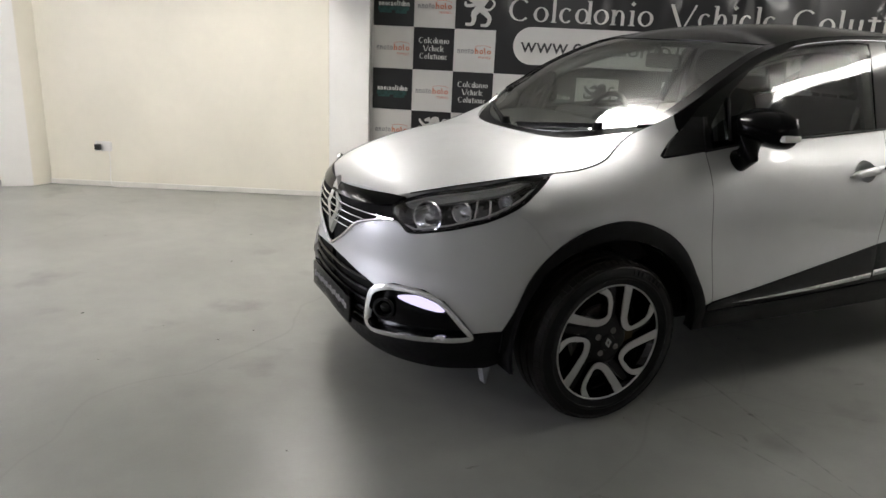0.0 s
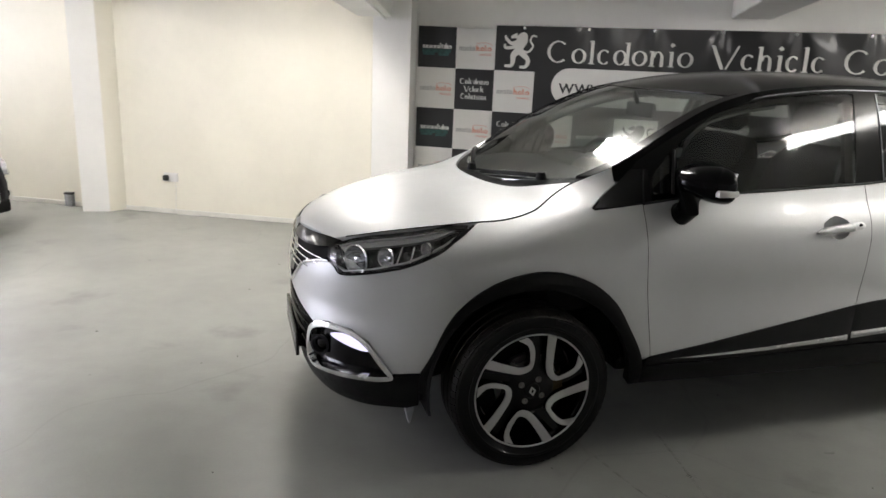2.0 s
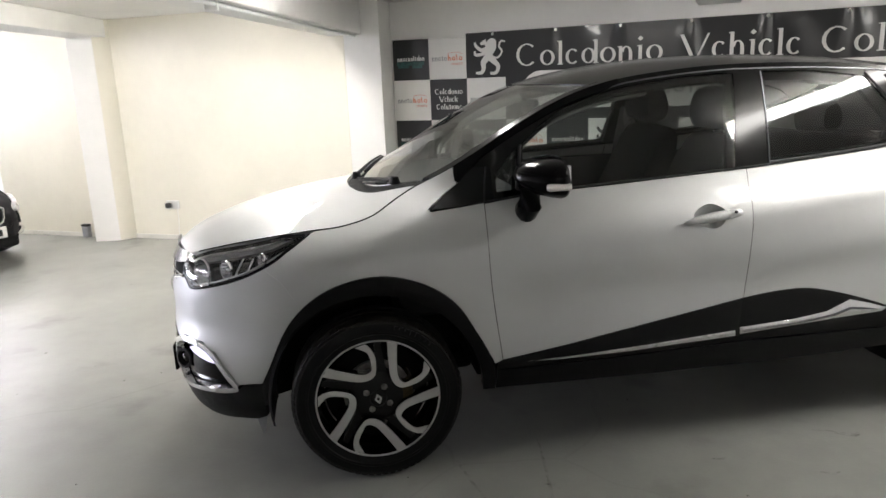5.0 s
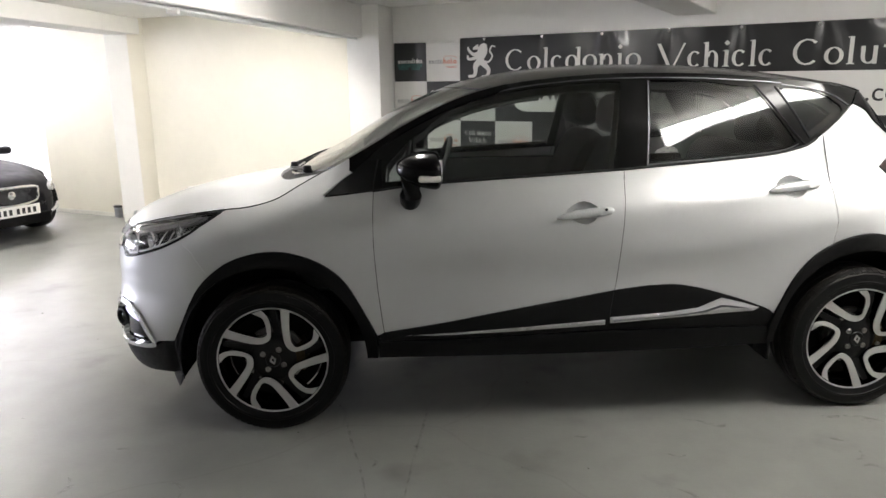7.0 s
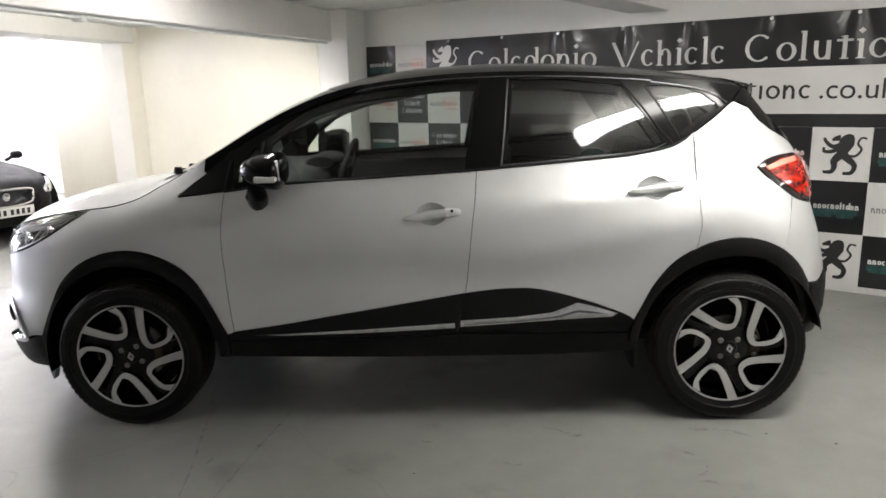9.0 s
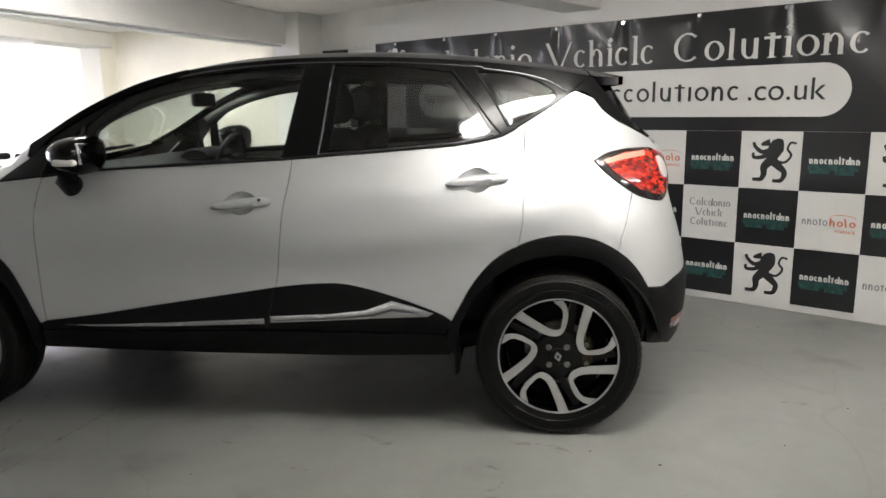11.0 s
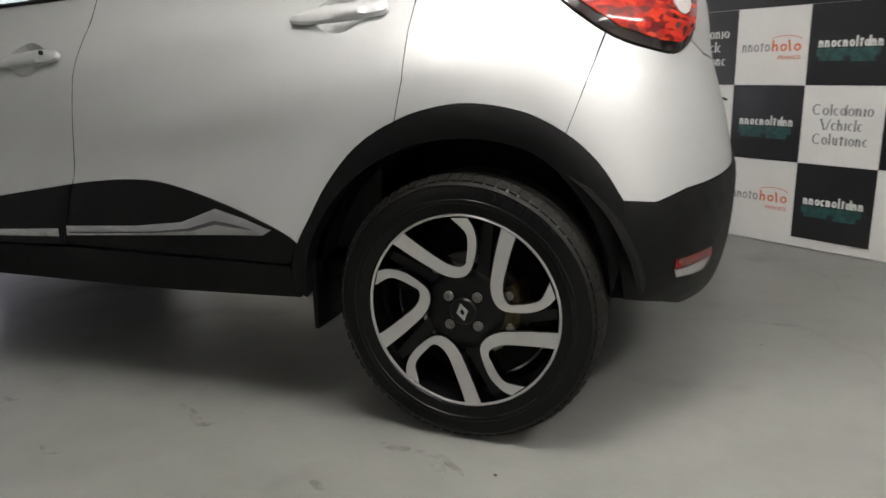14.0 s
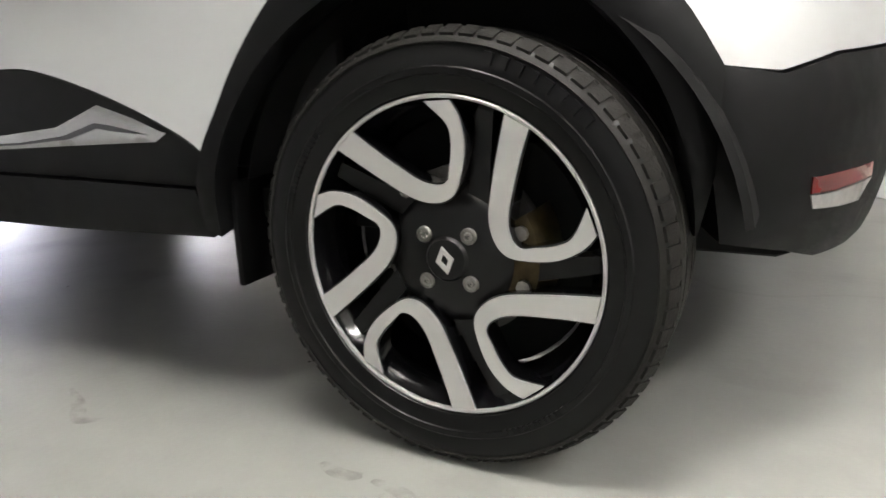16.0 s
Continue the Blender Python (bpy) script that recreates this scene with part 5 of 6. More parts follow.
        fs += [(i, 2 * n + i, 2 * n + i + 1, i + 1) for i in range(n - 1)] + [(n + i, n + i + 1, 3 * n + i + 1, 3 * n + i) for i in range(n - 1)]
        fs += [(0, n, 3 * n, 2 * n), (n - 1, 3 * n - 1, 4 * n - 1, 2 * n - 1)]
        meshed("spoke_face", face_v + edge_v, fs, SATIN, w, "machined bright spoke loop", 25)
        # black body of the loop, widening to the back
        back = [at3(p, .045) for p in left] + [at3(p, .045) for p in right]
        top = [at3(p + (p - q) / (np.hypot(*(p - q)) + 1e-9) * .012, .0032) for p, q in zip(left, right)] + [at3(q + (q - p) / (np.hypot(*(p - q)) + 1e-9) * .012, .0032) for p, q in zip(left, right)]
        bv = top + back
        bf = [(i, i + 1, n + i + 1, n + i) for i in range(n - 1)] + [(i, 2 * n + i, 2 * n + i + 1, i + 1) for i in range(n - 1)] + [(n + i, n + i + 1, 3 * n + i + 1, 3 * n + i) for i in range(n - 1)]
        meshed("spoke_body", bv, bf, WHEELBLACK, w, "gloss black spoke side", 25)
        # black web between loops, from hub to rim, set back
        web = [(.20, -.08), (.45, .0), (.78, .05), (.985, .07), (.985, -.03), (.75, -.08), (.45, -.14), (.22, -.20)]
        wv = [at3(p, .024) for p in web] + [at3(p, .055) for p in web]
        m = len(web)
        meshed("web", wv, [tuple(range(m))] + [(i, m + i, m + (i + 1) % m, (i + 1) % m) for i in range(m)], WEBBLACK, w, "black web", 25)
    # hub face, bolts, cap with a plain lozenge
    v, f = lathe([(.112, -.045), (.105, -.062), (.088, -.073), (.060, -.080), (.034, -.083), (.030, -.0885), (.001, -.0900)], 40)
    meshed("hub", v, f, WEBBLACK, w, "gloss black hub")
    for k in range(4):
        a = turn + math.pi / 4 + k * math.pi / 2
        c, s = .050 * math.cos(a), .050 * math.sin(a)
        v, f = lathe([(.0125, -.072), (.0125, -.0835), (.0115, -.0850), (.0095, -.0855), (.0088, -.0830), (.0065, -.0828), (.0060, -.0870), (.0035, -.0872), (.003, -.083), (.001, -.083)], 12)
        ob = meshed("wheel_bolt", v, f, STEEL, w, "steel wheel bolt", 30)
        ob.location = (c, 0, s)
    bm = bmesh.new()
    lo, li = [(0, .021), (.0145, 0), (0, -.021), (-.0145, 0)], [(0, .010), (.0065, 0), (0, -.010), (-.0065, 0)]
    a, b = [bm.verts.new((x, -.0925, z)) for x, z in lo], [bm.verts.new((x, -.0925, z)) for x, z in li]
    c, d = [bm.verts.new((x, -.0895, z)) for x, z in lo], [bm.verts.new((x, -.0895, z)) for x, z in li]
    for i in range(4):
        j = (i + 1) % 4
        bm.faces.new((a[i], a[j], b[j], b[i]))
        bm.faces.new((a[i], c[i], c[j], a[j]))
        bm.faces.new((b[i], b[j], d[j], d[i]))
    ob = part("cap_ornament", bm, SATIN, w, "plain bright lozenge", 20)
    ob.rotation_euler = (0, radians(-12), 0)
    # brake disc and caliper
    v, f = lathe([(.06, -.03), (.13, -.032), (.13, -.010), (.06, -.008)], 48)
    meshed("brake_disc", v, f, STEEL, w, "steel brake disc")
    v, f = lathe([(.085, -.045), (.085, -.060), (.100, -.068), (.135, -.068), (.145, -.05), (.145, .01), (.085, .01)], 14, -.45, .55)
    meshed("brake_caliper", v, f, BRASS, w, "brassy brake caliper", 30)
    for a in (-.30, .38, 2.2):
        bm = bar(bmesh.new(), (.118 * math.cos(a), -.02, .118 * math.sin(a)), (.118 * math.cos(a), -.074, .118 * math.sin(a)), .011, 8)
        part("brake_bolt", bm, STEEL, w)
    v, f = lathe([(.20, .01), (.06, .012), (.055, .09)], 40)
    meshed("back_plate", v, f, DARK, w, "dark brake back plate")
    return w


for x, turn in ((0.0, radians(15)), (2.606, radians(1.5))):
    wheel(pose(x, -.752, .325), car, turn)
    wheel(pose(x, .752, .325, 0, 0, 180), car, turn)

# wheel wells and underbody
for cx in (0.0, 2.606):
    v, f = lathe([(.400, -.80), (.41, -.79), (.41, -.50), (.05, -.49)], 34, .16, math.pi + .22)
    ob = meshed("wheel_well", v, f, DARK, car, "dark wheel well lining")
    ob.location = (cx, 0, .325)
    other_side(ob)
for lo, hi in (((.44, -.70, .30), (2.18, .70, .38)), ((-.66, -.50, .26), (.44, .50, .34)), ((2.18, -.50, .27), (3.06, .50, .36))):
    part("underbody", box(bmesh.new(), lo, hi, .03), DARK, car, "dark underbody tray")
# mud flap edges ahead of the rear wheels and small front deflectors
bm = box(bmesh.new(), (2.196, -.83, .235), (2.210, -.70, .42), .006)
other_side(part("mud_flap", bm, CLAD, car, "black plastic flap"))
bm = prism([(-.47, .235), (-.43, .235), (-.445, .165), (-.452, .163)], -.70, -.66, .003)
other_side(part("air_deflector", bm, PLASTICG, car, "small grey plastic air deflector"))

# ---- cabin ----
def loft_y(sections, name, material, parent, label=""):
    """Rounded blocks: (y, outline in (x, z)) sections joined across the car."""
    n = len(sections[0][1])
    verts = [(x, y, z) for y, o in sections for x, z in o]
    faces = [(j * n + i, j * n + (i + 1) % n, (j + 1) * n + (i + 1) % n, (j + 1) * n + i) for j in range(len(sections) - 1) for i in range(n)]
    faces += [tuple(range(n))[::-1], tuple(range((len(sections) - 1) * n, len(sections) * n))]
    return meshed(name, verts, faces, material, parent, label, 50)


def grown(o, k):
    c = np.mean(o, 0)
    return [tuple(c + (np.array(p) - c) * k) for p in o]


dash = spline([(.15, .98), (.30, 1.045), (.52, 1.055), (.68, 1.02), (.74, .94), (.70, .80), (.45, .60), (.10, .60)], True, 4)
loft_y([(-.66, grown(dash, .93)), (-.62, dash), (.62, dash), (.66, grown(dash, .93))], "dashboard", TRIM, car, "dark dashboard")
hood2 = spline([(.58, 1.04), (.64, 1.09), (.74, 1.085), (.77, 1.04), (.70, 1.02)], True, 4)
loft_y([(.20, grown(hood2, .8)), (.24, hood2), (.50, hood2), (.54, grown(hood2, .8))], "instrument_hood", TRIM, car)
back = spline([(1.14, .60), (1.28, .62), (1.36, .80), (1.45, 1.02), (1.48, 1.16), (1.42, 1.21), (1.35, 1.17), (1.26, .98), (1.16, .78)], True, 4)
cush = spline([(.80, .52), (.86, .60), (1.10, .60), (1.34, .58), (1.36, .48), (.90, .44)], True, 4)
rest = spline([(1.33, 1.24), (1.31, 1.32), (1.34, 1.40), (1.42, 1.415), (1.46, 1.36), (1.47, 1.27), (1.42, 1.225)], True, 4)
SEAT = .22
back, cush, rest = ([(x + SEAT, z) for x, z in o] for o in (back, cush, rest))
for yc in (-.36, .36):
    seat = bpy.data.objects.new("front_seat", None)
    scene.collection.objects.link(seat)
    seat.parent = car
    loft_y([(yc - .25, grown(back, .78)), (yc - .20, grown(back, .97)), (yc - .08, back), (yc + .08, back), (yc + .20, grown(back, .97)), (yc + .25, grown(back, .78))], "backrest", CLOTH, seat, "dark cloth backrest")
    loft_y([(yc - .25, grown(cush, .85)), (yc - .20, cush), (yc + .20, cush), (yc + .25, grown(cush, .85))], "cushion", CLOTH, seat, "dark cloth cushion")
    loft_y([(yc - .14, grown(rest, .7)), (yc - .10, grown(rest, .96)), (yc + .10, grown(rest, .96)), (yc + .14, grown(rest, .7))], "headrest", CLOTH, seat, "dark cloth headrest")
    bm = bmesh.new()
    for s in (-.05, .05):
        bar(bm, (1.41 + SEAT, yc + s, 1.15), (1.40 + SEAT, yc + s, 1.27), .006, 8)
    part("headrest_posts", bm, CHROME, seat)
rb = spline([(2.20, .55), (2.34, .58), (2.46, .90), (2.50, 1.10), (2.44, 1.14), (2.37, 1.08), (2.28, .80)], True, 4)
loft_y([(-.62, grown(rb, .85)), (-.56, rb), (.56, rb), (.62, grown(rb, .85))], "rear_bench", CLOTH, car, "dark cloth rear bench")
for yc in (-.38, .38):
    rr = [(x + 1.05, z - .12) for x, z in rest]
    loft_y([(yc - .13, grown(rr, .7)), (yc - .09, rr), (yc + .09, rr), (yc + .13, grown(rr, .7))], "rear_headrest", CLOTH, car, "dark cloth headrest")
bm = bmesh.new()
box(bm, (.40, -.76, .34), (2.55, .76, .40), .01)
box(bm, (2.42, -.60, .4), (2.88, .60, .98), .02)
part("cabin_floor", bm, DARK, car, "dark cabin floor")
# inner door skins with a window sill
for s in (-1, 1):
    bm = bmesh.new()
    box(bm, (.50, s * .69 - .015, .42), (2.35, s * .69 + .015, 1.02), .02)
    part("door_lining", bm, TRIM, car, "dark door lining")
# grey pillar trims inside the window lining
for s in (-1, 1):
    for xs, zs, r in ((np.linspace(1.625, 1.600, 9), np.linspace(1.08, 1.47, 9), .036), (np.linspace(.60, 1.20, 15), np.array([float(EDGE(x)) - .030 for x in np.linspace(.60, 1.20, 15)]), .022)):
        pts = [(float(p[0]), -s * float(p[1]), float(p[2])) for p in skin(xs, zs, np.full(len(xs), -.088))]
        v, f = tube_along(pts, r, 10)
        meshed("pillar_trim", v, f, GREYTRIM, car, "grey inner pillar trim")
# headlining, just under the roof
hl_f = lambda f: screen_top(f) + .02
top_sheet("headlining", hl_f, lambda f: 2.70 + 0 * f, TRIM, "dark headlining", out=-.035, f0=-.9, f1=.9, skirt=.02)
# steering wheel on the far side
v, f = tube_along([(.80 + .06 * math.sin(a), .36 + .185 * math.cos(a), .985 + .175 * math.sin(a)) for a in np.linspace(0, 2 * math.pi, 37)], .015, 8)
sw = meshed("steering_wheel", v, f, TRIM, car, "dark steering wheel")
bm = bmesh.new()
box(bm, (.76, .27, .93), (.80, .45, 1.02), .02)
box(bm, (.785, .18, .975), (.80, .54, 1.0), .006)
box(bm, (.70, .33, .90), (.78, .39, .99), .02)
part("steering_boss", bm, TRIM, sw)
# inner mirror
bm = box(bmesh.new(), (.835, -.12, 1.315), (.865, .12, 1.385), .014)
inm = part("inner_mirror", bm, TRIM, car, "dark inner mirror")
bm = bar(bmesh.new(), (.83, 0, 1.38), (.80, 0, 1.44), .012, 8)
part("mirror_stem", bm, TRIM, inm)
# seat belts from the pillars
for s in (-1, 1):
    pts = [(1.60, s * .60, 1.33), (1.55, s * .58, 1.15), (1.50, s * .60, .80)]
    bm = bmesh.new()
    vs = [[bm.verts.new((x + dx, y, z)) for dx in (-.024, .024)] + [bm.verts.new((x + dx, y - s * .003, z)) for dx in (.024, -.024)] for x, y, z in pts]
    for a, b in zip(vs, vs[1:]):
        for i in range(4):
            j = (i + 1) % 4
            bm.faces.new((a[i], a[j], b[j], b[i]))
    part("seat_belt", bm, mat("grey belt webbing" if s < 0 else "grey webbing", (.10, .10, .105), .7, vary=.1, scale=60), car, "grey seat belt")

# ---- the dark saloon in the next bay ----
fwd = Vector((.848, -.53, 0)).normalized()
saloon_at = Matrix.Translation((-3.08, 3.14, 0)) @ pose(0, 0, 0, 0, 0, math.degrees(math.atan2(-fwd.y, -fwd.x))) @ Matrix.Scale(.86, 4)
# its own axes: nose at x = 0, tail at x = 4.9, near flank y < 0 is its right-hand side as driven
saloon = thing("parked_saloon", "dark saloon car with a chrome-framed mesh grille", "car", saloon_at)
S_HALF = crv([(0, .40), (.10, .53), (.30, .68), (.55, .79), (.9, .89), (1.6, .935), (3.2, .935), (4.3, .90), (4.75, .80), (4.9, .66)])
S_TOP = crv([(0, .62), (.15, .70), (.5, .765), (1.0, .83), (1.35, .875), (1.6, .97), (2.1, 1.24), (2.5, 1.32), (3.1, 1.31), (3.7, 1.2), (4.2, 1.02), (4.7, .96), (4.9, .84)])
S_SHO = crv([(0, .55), (.2, .64), (.6, .73), (1.2, .79), (2.0, .84), (3.5, .88), (4.5, .88), (4.9, .78)])
S_LOW = crv([(0, .24), (.3, .19), (4.6, .22), (4.9, .30)])
xs = np.concatenate([np.linspace(0, .5, 16), np.linspace(.56, 4.4, 50), np.linspace(4.45, 4.9, 10)])
rows = []
for x in xs:
    h, top, sho, low = (float(g(x)) for g in (S_HALF, S_TOP, S_SHO, S_LOW))
    cab = min(max((x - 1.3) / .5, 0), 1) * min(max((4.3 - x) / .5, 0), 1)
    half = [(.0, low), (.7 * h, low), (.95 * h, low + .05), (h, .45), (.985 * h, sho - .14), (.94 * h, sho - .03)]
    half += [(.86 * h - .02 * cab, sho + .01), (h * (.76 - .06 * cab), sho + (top - sho) * (.35 + .1 * cab)), (h * (.62 - .04 * cab), sho + (top - sho) * (.72 + .15 * cab)), (.40 * h, sho + (top - sho) * .93), (0, top)]
    half = spline(half, per=4)
    pts = [(x, y, z) for y, z in half] + [(x, -y, z) for y, z in half[-2:0:-1]]
    rows.append(pts)
n = len(rows[0])
verts = [p for r in rows for p in r]
body_faces = []
for j in range(len(rows) - 1):
    for i in range(n):
        q = (j * n + i, j * n + (i + 1) % n, (j + 1) * n + (i + 1) % n, (j + 1) * n + i)
        body_faces.append(q)
body_faces += [tuple(range(n))[::-1], tuple(range((len(rows) - 1) * n, len(rows) * n))]
# leave out the skin over the wheels, so that the tyres stand in open arches


def in_arch(q):
    c = np.mean([verts[i] for i in q], 0)
    return len(q) == 4 and abs(c[1]) > .55 and any(math.hypot(c[0] - wx, c[2] - .34) < .37 for wx in (.90, 3.81))


meshed("body", verts, [q for q in body_faces if not in_arch(q)], JETBLACK, saloon, "dark lacquered body shell", 40)


# windscreen as a dark pane laid over the body
ws = []
for j in range(9):
    x = 1.48 + .60 * j / 8
    top = float(S_TOP(x)) + .004
    for i in range(13):
        y = (-1 + i / 6) * (.66 - .10 * j / 8)
        ws.append((x + .10 * (y / .66) ** 2, y, top - .02 * (y / .6) ** 2 + .004))
meshed("windscreen", ws, [(j * 13 + i, j * 13 + i + 1, (j + 1) * 13 + i + 1, (j + 1) * 13 + i) for j in range(8) for i in range(12)], mat("dark windscreen", (.10, .11, .12), .10, coat=.5), saloon, "bright reflecting windscreen")
# grille: chrome frame, dark mesh of crossing bars
grille = bpy.data.objects.new("grille", None)
scene.collection.objects.link(grille)
grille.parent = saloon
out = spline([(-.295, .628), (0, .645), (.295, .628), (.318, .56), (.275, .475), (0, .45), (-.275, .475), (-.318, .56)], True, 6)
nose_x = lambda y: -.035 + .10 * (y / .5) ** 2
v, f = tube_along([(nose_x(y), y, z) for y, z in out] + [(nose_x(out[0][0]), out[0][0], out[0][1])], .016, 8)
meshed("frame", v, f, CHROME, grille, "chrome grille frame")
bm = bmesh.new()
bm.faces.new([bm.verts.new((nose_x(y) + .02, y * .98, z)) for y, z in out])
part("backing", bm, DARK, grille, "dark grille backing")
bm = bmesh.new()
for k in range(-16, 17):
    for s in (-1, 1):
        a, b = (k * .030 - s * .10, .47), (k * .030 + s * .10, .63)
        if abs(a[0]) < .29 and abs(b[0]) < .29:
            bar(bm, (nose_x(a[0]) + .006, *a), (nose_x(b[0]) + .006, *b), .0022, 4)
part("mesh_bars", bm, DARKCHROME, grille, "bright grille mesh")
v, f = lathe([(.045, 0), (.045, -.012), (.035, -.02), (.002, -.022)], 20)
ob = meshed("round_ornament", v, f, CHROME, grille, "plain round ornament")
ob.matrix_basis = pose(-.03, .0, .565, 0, 0, -90)
plate2 = part("number_plate", box(bmesh.new(), (-.075, -.275, .335), (-.060, .245, .447), .003), PLASTICW, saloon, "white number plate with dark bars")
for k in range(7):
    y = -.225 + .062 * k + (.02 if k > 3 else 0)
    part("plate_bar", box(bmesh.new(), (-.0772, y, .358), (-.0745, y + .034, .420)), PRINTK, plate2)
bm = box(bmesh.new(), (-.050, -.42, .22), (.12, .42, .34), .03)
part("lower_intake", bm, DARK, saloon, "dark lower intake")
for s in (-1, 1):
    lamp_o = spline([(.12, .61, .60), (.22, .71, .655), (.46, .835, .70), (.42, .845, .63), (.22, .74, .57), (.12, .63, .545)], True, 4)
    bm = bmesh.new()
    bm.faces.new([bm.verts.new((p[0] - .012, s * (p[1] * .885 + .010), p[2])) for p in lamp_o])
    ex = bmesh.ops.extrude_face_region(bm, geom=list(bm.faces))
    bmesh.ops.translate(bm, verts=[q for q in ex["geom"] if isinstance(q, bmesh.types.BMVert)], vec=(.03, -s * .03, 0))
    part("headlight", bm, mat("headlight glass" if s < 0 else "headlight cover", (.45, .45, .44), .1, coat=1.0, vary=.3, scale=20), saloon, "grey glassy headlight")
    v, f = tube_along([(.24, s * .675, .335), (.14, s * .59, .325), (.04, s * .47, .315)], [.03, .022, .012], 8)
    meshed("bumper_blade", v, f, CHROME, saloon, "chrome blade in the bumper")
    m2 = bpy.data.objects.new("door_mirror", None)
    scene.collection.objects.link(m2)
    m2.parent = saloon
    bm = box(bmesh.new(), (1.62, s * 1.0 - .08, .86), (1.72, s * 1.0 + .08, .96), .045)
    part("shell", bm, JETBLACK, m2, "dark mirror shell")
    bm = bar(bmesh.new(), (1.70, s * .86, .84), (1.68, s * .95, .89), .022, 8)
    part("stalk", bm, JETBLACK, m2)
    for wx in (.90, 3.81):
        w2 = bpy.data.objects.new("wheel", None)
        scene.collection.objects.link(w2)
        w2.parent = saloon
        w2.matrix_basis = pose(wx, s * .80, .34, 0, 0, 0 if s < 0 else 180)
        v, f = lathe([(.22, -.09), (.26, -.115), (.31, -.11), (.335, -.09), (.34, -.06), (.34, .06), (.33, .10), (.22, .10)], 48)
        meshed("tyre", v, f, RUBBER, w2, "black road tyre")
        v, f = lathe([(.225, -.085), (.215, -.09), (.19, -.05), (.06, -.06), (.05, -.075), (.001, -.075)], 40)
        meshed("rim", v, f, STEEL, w2, "silver alloy rim")
        for k in range(7):
            a = 2 * math.pi * k / 7
            bm = bar(bmesh.new(), (.05 * math.cos(a), -.075, .05 * math.sin(a)), (.215 * math.cos(a), -.088, .215 * math.sin(a)), .016, 6)
            part("spoke", bm, SATIN, w2)
        v, f = lathe([(.375, -.09), (.37, .16), (.05, .17)], 24, 0, math.pi)
        ob = meshed("wheel_well", v, f, DARK, saloon)
        ob.matrix_basis = w2.matrix_basis @ pose(0, 0, 0)

# ---- small things by the walls ----
way = (CREAM_END - CORNER).normalized()
t_sock = (Vector((-1.66, 4.10, 0)) - CORNER).dot(way)
sock_at = CORNER + way * t_sock
m = Matrix.Translation(sock_at + Vector((0, 0, .355))) @ pose(0, 0, 0, 0, 0, math.degrees(math.atan2(-way.y, -way.x)))
sock = thing("power_socket", "white double wall socket with a black plug", "socket", m)
part("face_plate", box(bmesh.new(), (-.073, -.012, -.043), (.073, .004, .043), .006), PLASTICW, sock, "white socket plate")
for s in (-.035, .035):
    part("switch", box(bmesh.new(), (s - .012, -.015, .018), (s + .012, -.011, .034), .002), PLASTICW, sock, "small white rocker switch")
plug = thing("plug", "black mains plug in the wall socket", "plug", m)
part("plug_body", box(bmesh.new(), (-.060, -.060, -.030), (-.012, -.013, .022), .010), PLASTICK, plug, "black plug body")
cable = thing("cable", "thin pale cable hanging from the socket to the floor", "cable", m)
v, f = tube_along(spline([(.05, -.015, -.04), (.055, -.02, -.15), (.05, -.03, -.28), (.08, -.05, -.345), (.16, -.05, -.348), (.30, -.03, -.347)]), .003, 6)
meshed("cord", v, f, PLASTICW, cable, "thin pale cord")
meter = thing("wall_box", "grey plastic box on the wall foot beside the pillar", "box", Matrix.Translation(BAY_A + Vector((-.10, .035, .078))) @ pose(0, 0, 0, 0, 0, -30))
part("case", box(bmesh.new(), (-.04, -.05, -.075), (.04, .0, .045), .006), PLASTICG, meter, "grey box case")
part("lid", box(bmesh.new(), (-.043, -.055, .042), (.043, .0, .064), .005), PLASTICK, meter, "dark box lid")
# specks of dirt on the floor
rng = random.Random(5)
grit = []
gf = []
for k in range(60):
    x, y = rng.uniform(-2, 4), rng.uniform(-3, 2.5)
    s0, a = rng.uniform(.003, .008), rng.uniform(0, 6.3)
    b = len(grit)
    for q in range(5):
        grit.append((x + s0 * math.cos(a + q * 1.257) * rng.uniform(.6, 1.3), y + s0 * math.sin(a + q * 1.257), .001))
    grit.append((x, y, s0 * .5))
    gf += [(b + q, b + (q + 1) % 5, b + 5) for q in range(5)]
tagged(meshed("floor_grit", grit, gf, mat("dirt", (.05, .045, .04), .9)), "small dark specks of dirt on the floor", "dirt", kind="stuff")


# ---- rubs and smears on the floor ----
def smear_paint():
    m = bpy.data.materials.new("dried dirt smear")
    m.use_nodes = True
    n, l = m.node_tree.nodes, m.node_tree.links
    b = n["Principled BSDF"]
    b.inputs["Base Color"].default_value, b.inputs["Roughness"].default_value = (.055, .05, .042, 1), .7
    t = n.new("ShaderNodeTexNoise")
    t.inputs["Scale"].default_value, t.inputs["Detail"].default_value = 26, 4
    l.new(n.new("ShaderNodeNewGeometry").outputs["Position"], t.inputs["Vector"])
    r = n.new("ShaderNodeMapRange")
    r.inputs[1].default_value, r.inputs[2].default_value, r.inputs[4].default_value = .40, .72, .34
    l.new(t.outputs["Fac"], r.inputs[0])
    l.new(r.outputs[0], b.inputs["Alpha"])
    return m


SMEAR = smear_paint()


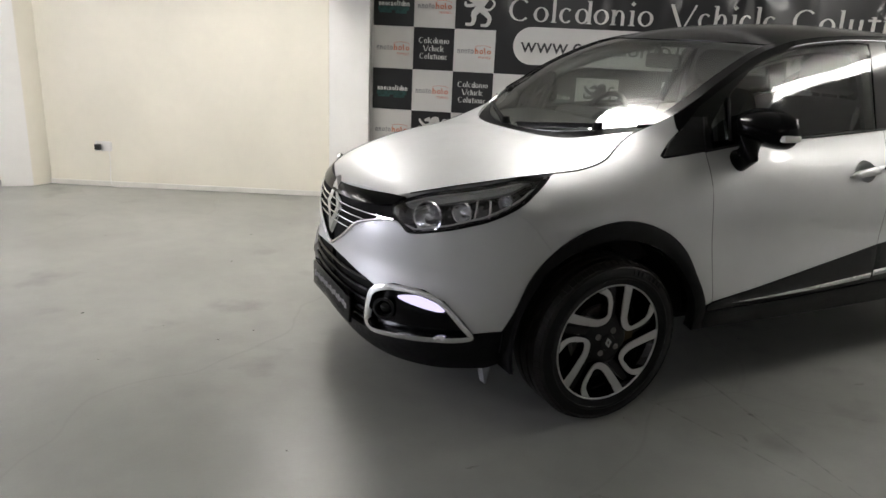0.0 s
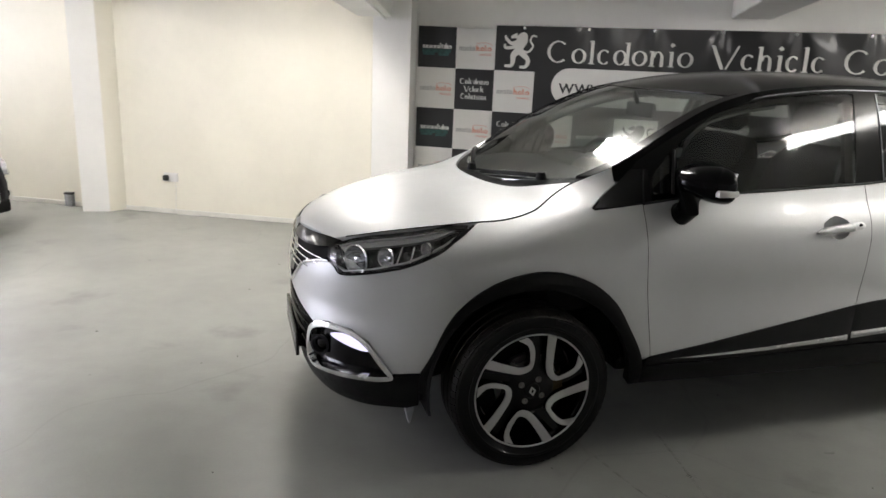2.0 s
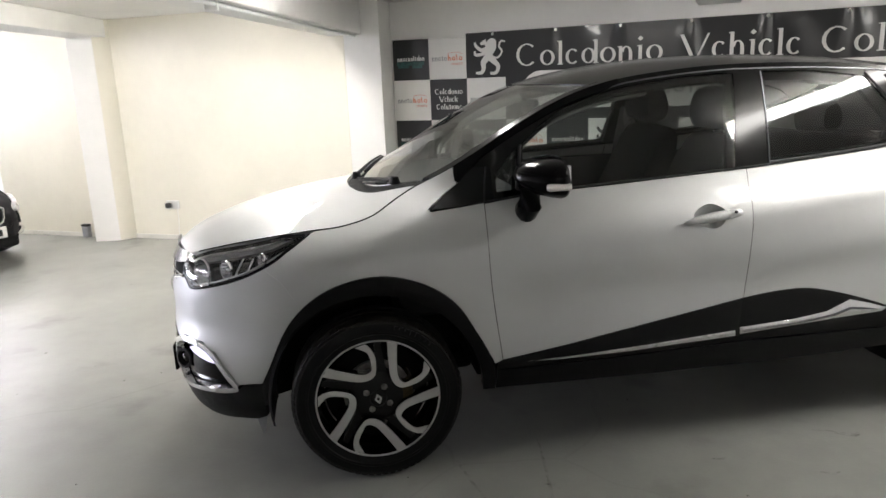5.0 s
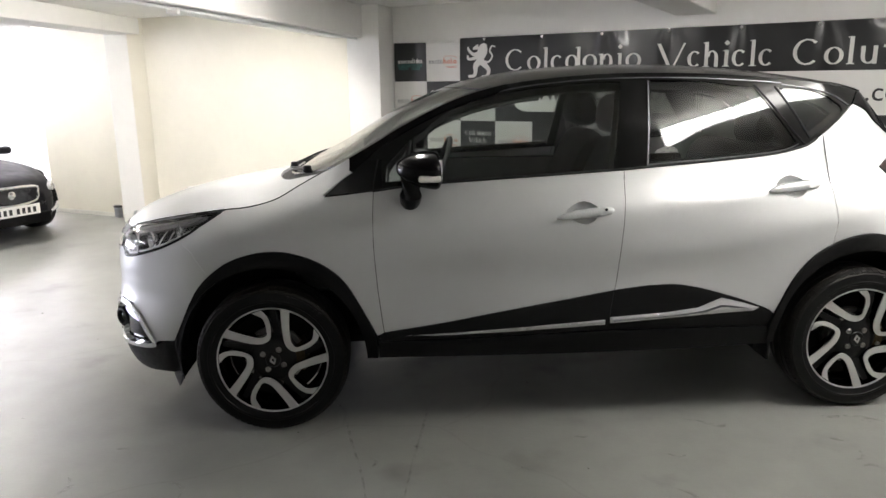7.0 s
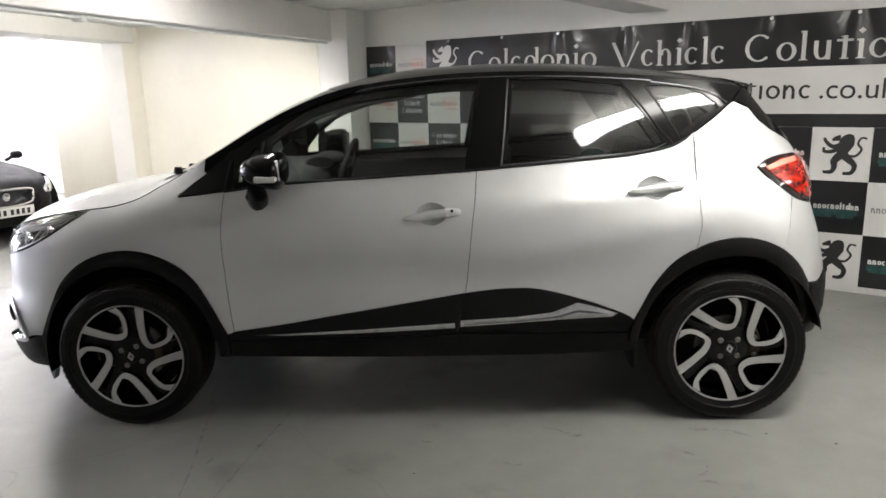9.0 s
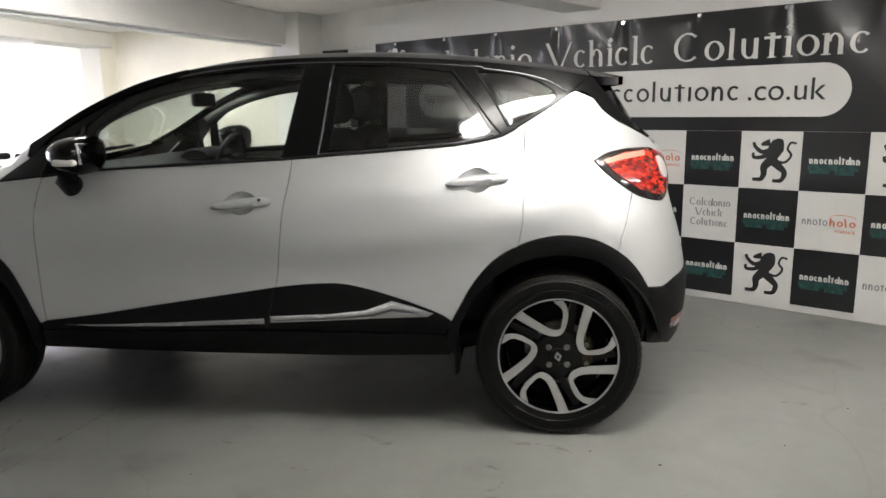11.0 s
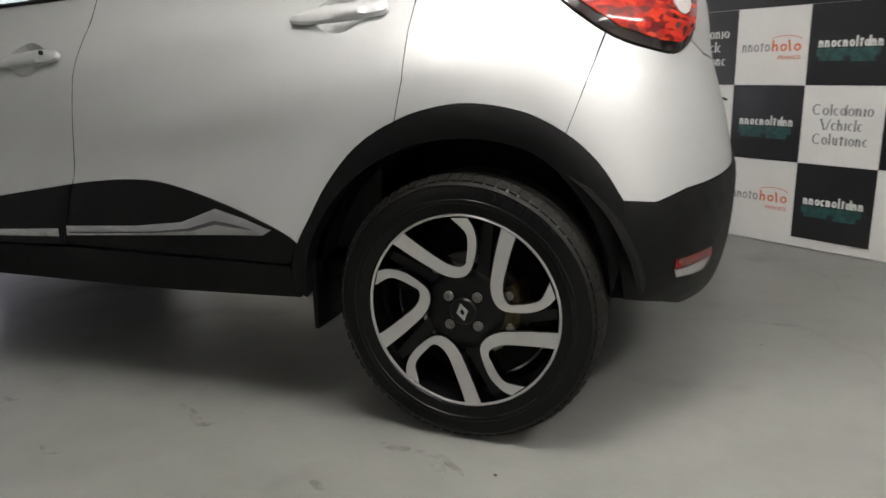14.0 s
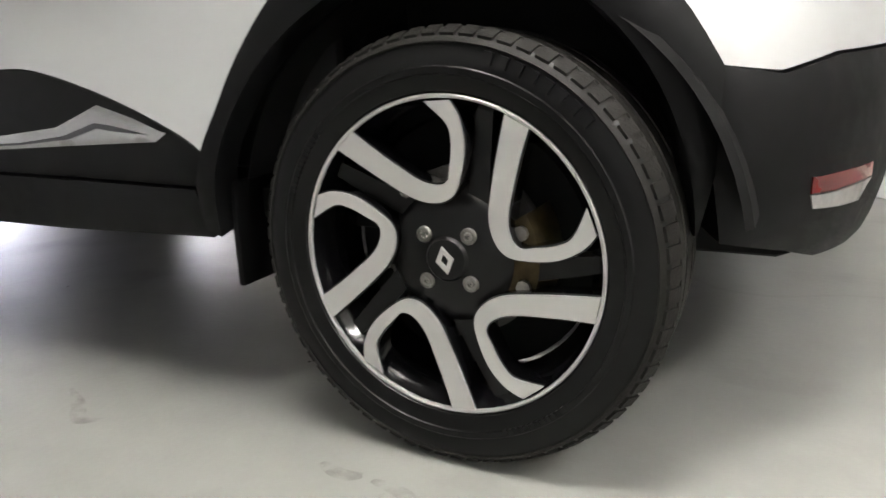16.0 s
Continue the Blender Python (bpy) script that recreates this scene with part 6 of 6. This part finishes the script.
def smear(points, widths, label="brown dried dirt smear on the floor"):
    """A thin uneven streak on the floor."""
    pts = spline([(*p, 0) for p in points], per=8)
    verts = []
    for i, p in enumerate(pts):
        q = np.array(pts[min(i + 1, len(pts) - 1)]) - np.array(pts[max(i - 1, 0)])
        side = np.array([-q[1], q[0], 0]) / (np.hypot(q[0], q[1]) + 1e-9)
        w = np.interp(i / (len(pts) - 1), np.linspace(0, 1, len(widths)), widths) * (1 + .35 * noise.noise(Vector((p[0] * 40, p[1] * 40, 0))))
        for s in (-.5, 0, .5):
            v = np.array(p) + side * w * s
            verts.append((v[0], v[1], .0012 if s == 0 else .0006))
    faces = [(3 * i + k, 3 * i + k + 1, 3 * i + k + 4, 3 * i + k + 3) for i in range(len(pts) - 1) for k in range(2)]
    return tagged(meshed("floor_smear", verts, faces, SMEAR), label, "stain")


smear([(1.80, -.905), (1.86, -.935), (1.93, -.985), (1.97, -.965)], [.008, .022, .03, .006])
smear([(2.42, -.930), (2.47, -.945), (2.50, -.935)], [.012, .03, .012])
smear([(2.52, -.940), (2.58, -.952), (2.63, -.985), (2.66, -1.01)], [.012, .026, .022, .006])
smear([(2.55, -.965), (2.60, -1.0), (2.62, -1.04)], [.01, .03, .008])
smear([(2.34, -1.13), (2.37, -1.145), (2.41, -1.14)], [.01, .03, .01])
smear([(1.62, -1.20), (1.66, -1.22), (1.69, -1.215)], [.006, .018, .006])
smear([(.30, -.80), (.33, -.98), (.385, -1.25), (.43, -1.60)], [.010, .012, .010, .008], "faint dark tyre rub curving over the floor")
smear([(.665, -.70), (.64, -.86), (.59, -1.15), (.52, -1.60)], [.010, .012, .012, .008], "faint dark tyre rub curving over the floor")
smear([(-.655, -.955), (-.625, -.96), (-.60, -.955)], [.004, .016, .004])
# fainter scuffs scattered over the floor beside the car
for k in range(26):
    x, y = rng.uniform(-1.6, 2.6), rng.uniform(-2.3, -1.05)
    a, far = rng.uniform(0, 3.14), rng.uniform(.03, .10)
    smear([(x, y), (x + far * math.cos(a), y + far * math.sin(a)), (x + 1.7 * far * math.cos(a + .5), y + 1.7 * far * math.sin(a + .5))], [.006, rng.uniform(.012, .028), .005], "faint grey scuff on the floor")
smear([(1.28, -1.02), (1.31, -1.03), (1.34, -1.025)], [.006, .02, .006], "faint grey scuff on the floor")
smear([(3.60, -.45), (3.66, -.47), (3.72, -.46)], [.008, .03, .008])
smear([(3.35, .2), (3.42, .22), (3.50, .20)], [.008, .025, .008])
